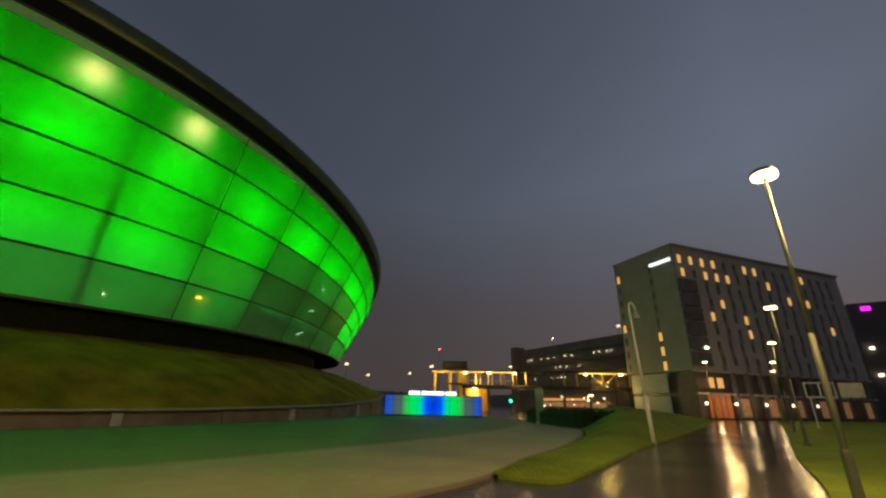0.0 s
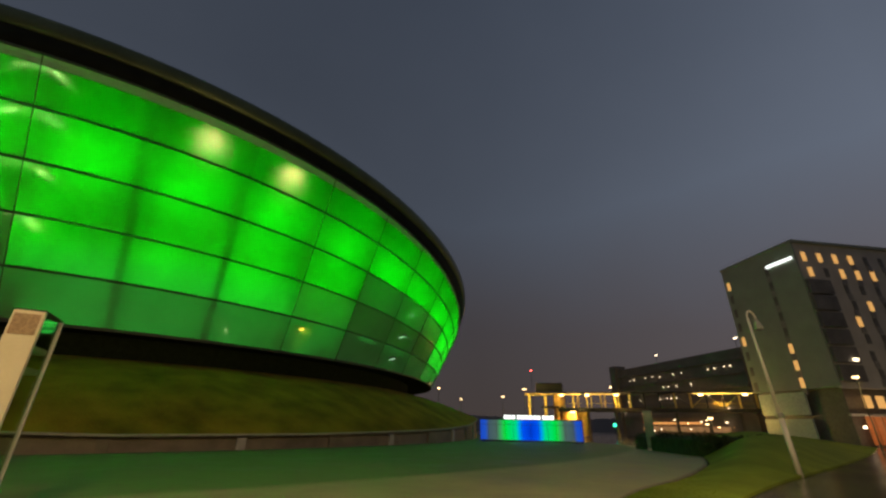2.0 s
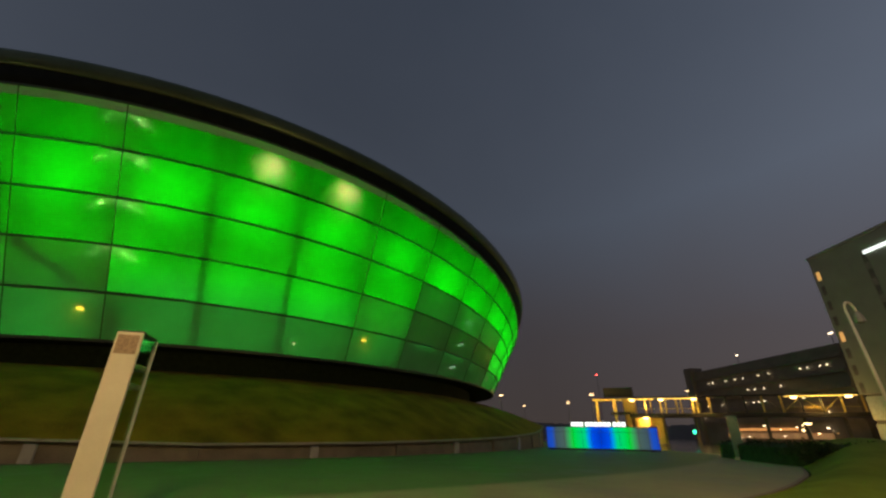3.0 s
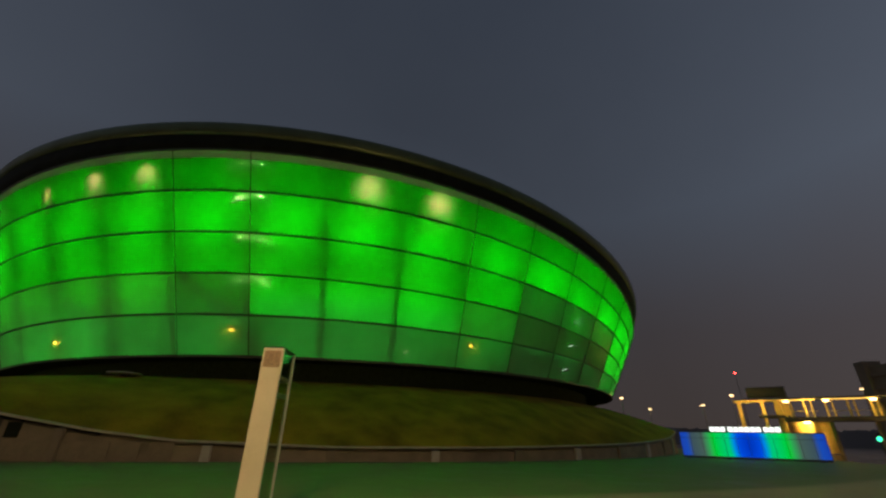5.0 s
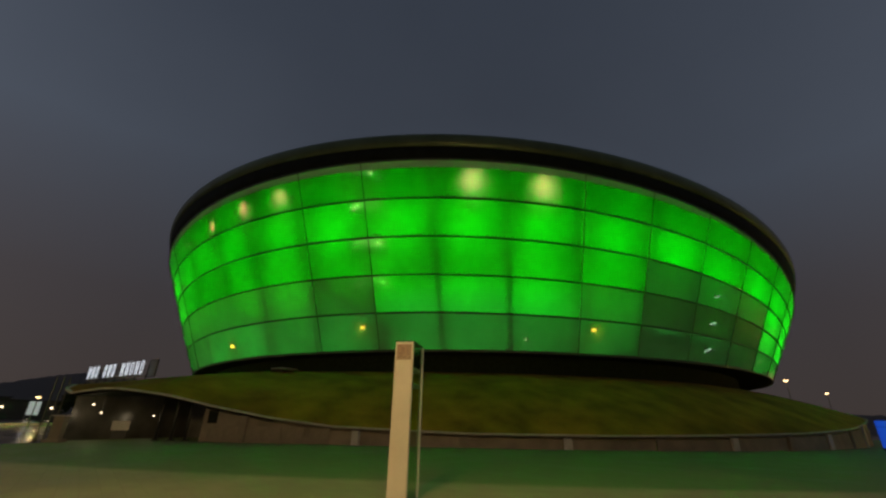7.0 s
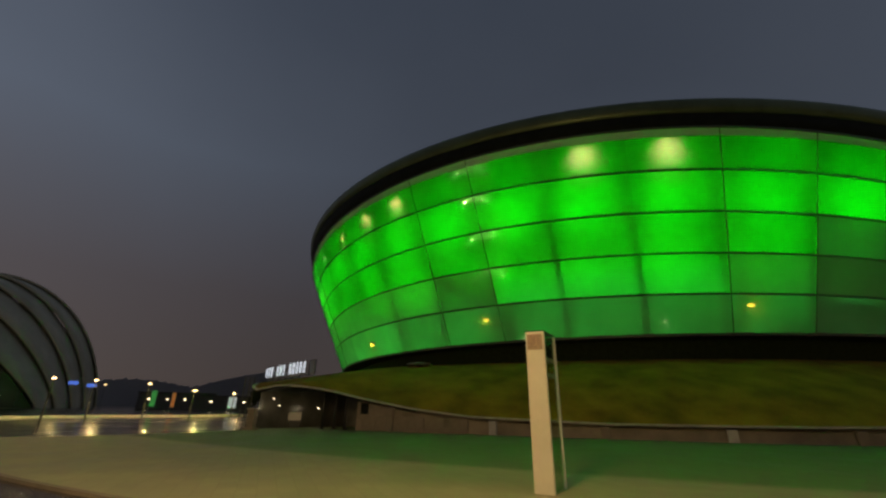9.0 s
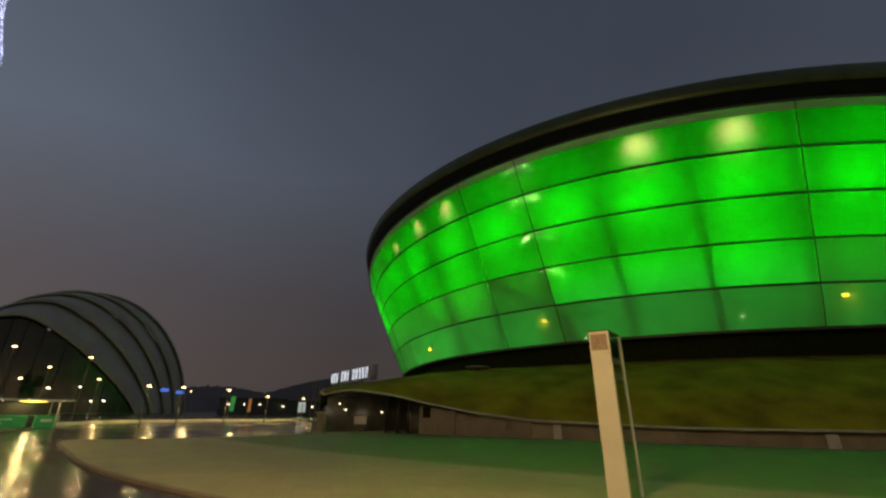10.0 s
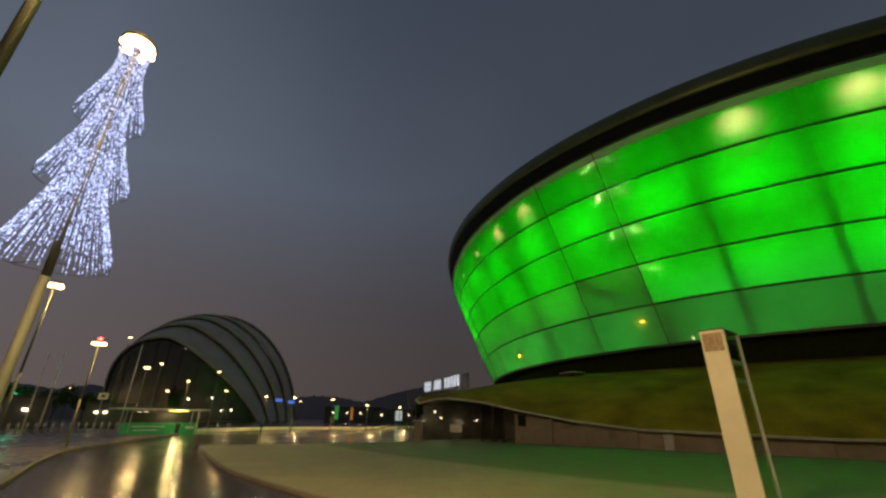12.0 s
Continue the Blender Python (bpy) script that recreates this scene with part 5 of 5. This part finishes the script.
# Unseen lamps off the wall, added for path streaks; the amber one lacks a fixture.
for x, y, z, w, c in ((0.9, -2.4, 3.0, 90, (1.0, 0.7, 0.35)), (8.5, -2.4, 3.0, 90, (1.0, 0.7, 0.35)), (16.8, -2.4, 3.0, 80, (1.0, 0.7, 0.35)), (-2.4, 14.5, 4.0, 130, (1.0, 0.55, 0.15))):
    point_lamp("wall_lamp", Vector((x, y, z)), w, c, 0.2, hotel)

# ---- low dark car park building with tiny lights ----
ca, cb = at(-10.5, 153), at(-24.3, 116)
cl = (cb - ca).length
cp = thing("car_park", Matrix.Translation((ca.x, ca.y, 0)) @ pose(0, 0, 0, 0, 0, math.degrees(math.atan2(cb.y - ca.y, cb.x - ca.x))), "long dark car park building with small lights", "car park")
part("body", boxed(cl / 2, 12, 9.7, cl, 24, 19.4), mat("car_park_wall", (0.24, 0.2, 0.15), rough=0.7, scale=0.2), cp)
part("stair_tower", boxed(1.2, 1.0, 10.4, 3.2, 4, 20.8, bevel=0.1), mat("car_park_wall", (0, 0, 0)), cp)
for z in (5.2, 8.2, 11.2, 14.2, 17.2):
    part("deck_edge", boxed(cl / 2, -0.2, z, cl, 0.5, 0.7), mat("deck_edge", (0.24, 0.2, 0.16), rough=0.8), cp)
rng = random.Random(21)
for k in range(34):
    part("deck_light", boxed(rng.uniform(4, cl - 3), -0.5, 6.6 + 3 * rng.randrange(4), 0.19, 0.2, 0.15), LAMP_WHITE, cp)
part("shopfront", boxed(cl * 0.48, -0.4, 3.4, cl * 0.42, 0.3, 0.5), mat("orange_strip", (0.6, 0.3, 0.1), emit=(1.0, 0.42, 0.12), power=0.7, bump=0, var=0.6, scale=0.6), cp, "orange lit shop strip")
part("shopfront", boxed(cl * 0.55, -0.4, 2.0, cl * 0.6, 0.3, 1.2), mat("shop_band", (0.3, 0.2, 0.1), emit=(1.0, 0.5, 0.2), power=0.2, var=0.9, scale=0.5), cp, "dim shop windows")
for k in range(22):
    part("shop_lamp", boxed(cl * rng.uniform(0.2, 0.97), -0.7, rng.uniform(0.9, 4.2), rng.uniform(0.15, 0.5), 0.2, rng.uniform(0.12, 0.3)), (LAMP_WHITE, WINDOW_LIT, ORANGE, LAMP_GLASS)[k % 4], cp)
for x in (cl * 0.42, cl * 0.97):
    mast_ = part("roof_mast", rod(bmesh.new(), (x, 1, 19), (x, 1, 21.6), 0.06), DARK_METAL, cp)
    part("lamp_head", rod(bmesh.new(), (x - 0.3, 1, 21.7), (x + 0.5, 1, 21.8), 0.13), LAMP_WHITE, mast_)

# ---- raised covered walkway with yellow strip lights ----
YELLOW = mat("yellow_lamp_strip", (0.8, 0.6, 0.15), emit=(1.0, 0.62, 0.12), power=1.7, bump=0)
# Lamp yellow is put into this paint; the other frames stay dark metal.
YELLOW_LIT = mat("yellow_lit_frame", (0.62, 0.45, 0.14), rough=0.5, var=0.15)
wa, wb = at(0.5, 104), at(-24.6, 108)
wl = (wb - wa).length
wk = thing("walkway", Matrix.Translation((wa.x, wa.y, 0)) @ pose(0, 0, 0, 0, 0, math.degrees(math.atan2(wb.y - wa.y, wb.x - wa.x))), "raised covered walkway with yellow-lit steel frames", "walkway")
part("deck", boxed(wl * 0.58, 0, 5.5, wl * 0.84, 3.2, 0.8, bevel=0.05), DARK_METAL, wk)
part("roof", boxed(wl * 0.58, 0, 9.0, wl * 0.84, 3.6, 0.25, bevel=0.05), DARK_METAL, wk)
for k in range(14):
    x = wl * 0.17 + k * wl * 0.063
    part("frame_post", boxed(x, -1.5, 7.4, 0.3, 0.18, 3.0), YELLOW_LIT if k % 4 < 2 or k < 5 else DARK_METAL, wk)
    if k < 5:
        part("frame_post", boxed(x + wl * 0.02, 1.4, 7.4, 0.22, 0.18, 3.0), YELLOW_LIT, wk)
        part("frame_head", boxed(x, -0.05, 8.78, 0.26, 2.9, 0.22), YELLOW_LIT, wk)
for k in range(0, 14, 2):
    part("support", rod(bmesh.new(), (wl * 0.17 + k * wl * 0.063, 0, -0.1), (wl * 0.17 + k * wl * 0.063, 0, 5.2), 0.3), mat("walk_support", (0.2, 0.17, 0.12), rough=0.7), wk)
for x0, x1 in ((0.16, 0.27), (0.29, 0.44), (0.75, 0.98)):
    part("strip_light", boxed(wl * (x0 + x1) / 2, -1.6, 8.72, wl * (x1 - x0), 0.12, 0.14), YELLOW, wk)
    part("rail_light", boxed(wl * (x0 + x1) / 2, -1.55, 6.8, wl * (x1 - x0), 0.05, 0.06), YELLOW_LIT, wk)
for k in range(8, 12):
    x = wl * 0.17 + k * wl * 0.063
    a, b = ((x, -1.5, 6.0), (x + wl * 0.063, -1.5, 8.6)) if k % 2 else ((x, -1.5, 8.6), (x + wl * 0.063, -1.5, 6.0))
    part("brace", rod(bmesh.new(), a, b, 0.06, n=5), YELLOW_LIT if k < 5 or k > 8 else DARK_METAL, wk)
for x in (0.18, 0.3, 0.43, 0.78, 0.95):
    part("lamp_head", boxed(wl * x, -1.7, 8.5, 0.9, 0.3, 0.3, bevel=0.08), LAMP_GLASS, wk)
for x, h in ((0.02, 8.6), (0.1, 8.9), (0.155, 9.0), (0.2, 5.0), (0.235, 5.0), (0.27, 5.0)):
    part("portal_post", boxed(wl * x, -0.6, h / 2, 0.55, 0.5, h, bevel=0.03), YELLOW_LIT, wk, "yellow-lit portal post")
part("portal_beam", boxed(wl * 0.09, -0.6, 8.8, wl * 0.18, 0.6, 0.4, bevel=0.03), YELLOW_LIT, wk)
part("plant_room", boxed(wl * 0.12, 1.5, 10.4, 6, 3, 1.9, bevel=0.05), DARK_METAL, wk)
part("stair", boxed(wl * 0.13, 0.3, 6.0, wl * 0.1, 2.6, 0.5), DARK_METAL, wk)
part("stair_wall", boxed(wl * 0.235, 0.8, 2.6, wl * 0.11, 0.3, 5.0, bevel=0.03), YELLOW_LIT, wk, "yellow-lit wall under the walkway")
part("stair_wall", boxed(wl * 0.16, 1.2, 4.4, wl * 0.05, 0.3, 8.6, bevel=0.03), YELLOW_LIT, wk, "yellow-lit stair wall")
part("lamp_head", boxed(wl * 0.225, -1.0, 5.0, 1.0, 0.4, 0.25, bevel=0.06), LAMP_GLASS, wk)
point_lamp("walkway_lamp", Vector((wl * 0.225, -1.4, 4.5)), 700, (1.0, 0.6, 0.15), 0.3, wk)
for x in (0.06, 0.25, 0.45, 0.85):
    point_lamp("walkway_lamp", Vector((wl * x, -2.6, 7.6)), 700, (1.0, 0.6, 0.15), 0.3, wk)

# traffic light, gantry, far tower
tl = thing("traffic_light", Matrix.Translation(at(-9.95, 88)) @ pose(0, 0, 0, 0, 0, -10), "traffic light showing green", "traffic light")
part("post", rod(bmesh.new(), (0, 0, 0), (0, 0, 2.6), 0.06), DARK_METAL, tl)
part("housing", boxed(0, 0, 2.6, 0.35, 0.25, 1.0, bevel=0.03), DARK_METAL, tl)
part("green_lens", turned(bmesh.new(), [(0.05, 0), (0.3, 0.02), (0.3, 0.1), (0.05, 0.12)], 14), mat("green_lens", (0.1, 0.7, 0.4), emit=(0.05, 1.0, 0.5), power=2.5, bump=0), tl, m=pose(0, -0.14, 2.35, 90, 0, 0))
gy = thing("sign_gantry", Matrix.Translation(at(-42.1, 62)) @ pose(0, 0, 0, 0, 0, -42), "white steel frame gantry over the road", "gantry")
for x in (-0.85, 0.85):
    part("post", boxed(x, 0, 1.5, 0.14, 0.14, 3.2), WHITE_PAINT, gy)
for z in (3.1, 4.55):
    part("beam", boxed(0.1, 0, z, 2.6, 0.14, 0.14), WHITE_PAINT, gy)
for x in (-1.1, 0.1, 1.3):
    part("upright", boxed(x, 0, 3.8, 0.14, 0.14, 1.5), WHITE_PAINT, gy)
part("panel", boxed(2.6, 0.2, 3.8, 1.9, 0.12, 1.5, bevel=0.03), STEEL, gy)
tw = thing("office_tower", Matrix.Translation(at(-50.5, 165)) @ pose(0, 0, 0, 0, 0, -36), "dark distant block with a magenta roof sign", "building")
part("body", boxed(0, 10, 15, 26, 20, 31), mat("tower_wall", (0.1, 0.095, 0.095), rough=0.6), tw)
part("roof_sign", boxed(-9.5, -0.4, 28.8, 2.0, 0.2, 1.1, bevel=0.1), mat("magenta", (0.6, 0.05, 0.5), emit=(1.0, 0.02, 0.85), power=1.6, bump=0), tw)
for k in range(5):
    part("window", boxed(-8 + k * 3.7, -0.1, 8 + 4 * (k % 3), 1.4, 0.3, 1.2), WINDOW_DARK if k % 2 else WINDOW_LIT, tw)
part("lamp", boxed(-11, -1, 18, 0.9, 0.3, 0.6), LAMP_WHITE, tw)
part("lamp", boxed(-11, -1, 11, 0.9, 0.3, 0.6), LAMP_WHITE, tw)


# ---- grass blades on the nearest turf ----


def blades(bm, rng, place, n):
    for _ in range(n):
        p = place(rng)
        a = rng.uniform(0, 6.28)
        h = rng.uniform(0.025, 0.07)
        w = 0.007
        lean = Vector((rng.uniform(-0.04, 0.04), rng.uniform(-0.04, 0.04), h))
        s = Vector((math.cos(a) * w, math.sin(a) * w, 0))
        bm.faces.new([bm.verts.new(q) for q in (p - s, p + s, p + lean)])


def verge_place(rng):
    i = min(int(rng.random() ** 1.4 * (len(lines[0]) * 0.62)), len(lines[0]) - 2)
    u, v = i / (len(lines[0]) - 1), rng.random()
    a = lines[0][i].lerp(lines[0][i + 1], rng.random())
    b = lines[1][i].lerp(lines[1][i + 1], rng.random())
    h = float(np.interp(u, [0, 0.15, 0.3, 0.45, 0.6, 0.75, 1], [0, 0.02, 0.06, 0.25, 0.95, 1.7, 1.5]))
    return a.lerp(b, v) + Vector((0, 0, h * max(0.0, math.sin(math.pi * v)) ** 1.25 + 0.005))


def lawn_place(rng):
    i = min(int(rng.random() ** 1.5 * (len(right) - 8)), len(right) - 2)
    p = right[i].lerp(right[i + 1], rng.random())
    k = rng.random() * 5
    return p + Vector((0.9 * k, -0.7 * k, -0.05 + 0.018 * k))


rng = random.Random(31)
bm = bmesh.new()
blades(bm, rng, verge_place, 7000)
blades(bm, rng, lawn_place, 7000)
tagged(part("grass_blades", bm, GRASS), "short mown grass blades", "grass", kind="stuff")
bm = bmesh.new()


def bank_place(rng):
    th = rng.uniform(-46, 21)
    r = edge_r(th) - 0.25 - abs(rng.gauss(0, 1.6))
    return ring(th, r, bank_z(th, r) - 0.03)


blades(bm, rng, bank_place, 20000)
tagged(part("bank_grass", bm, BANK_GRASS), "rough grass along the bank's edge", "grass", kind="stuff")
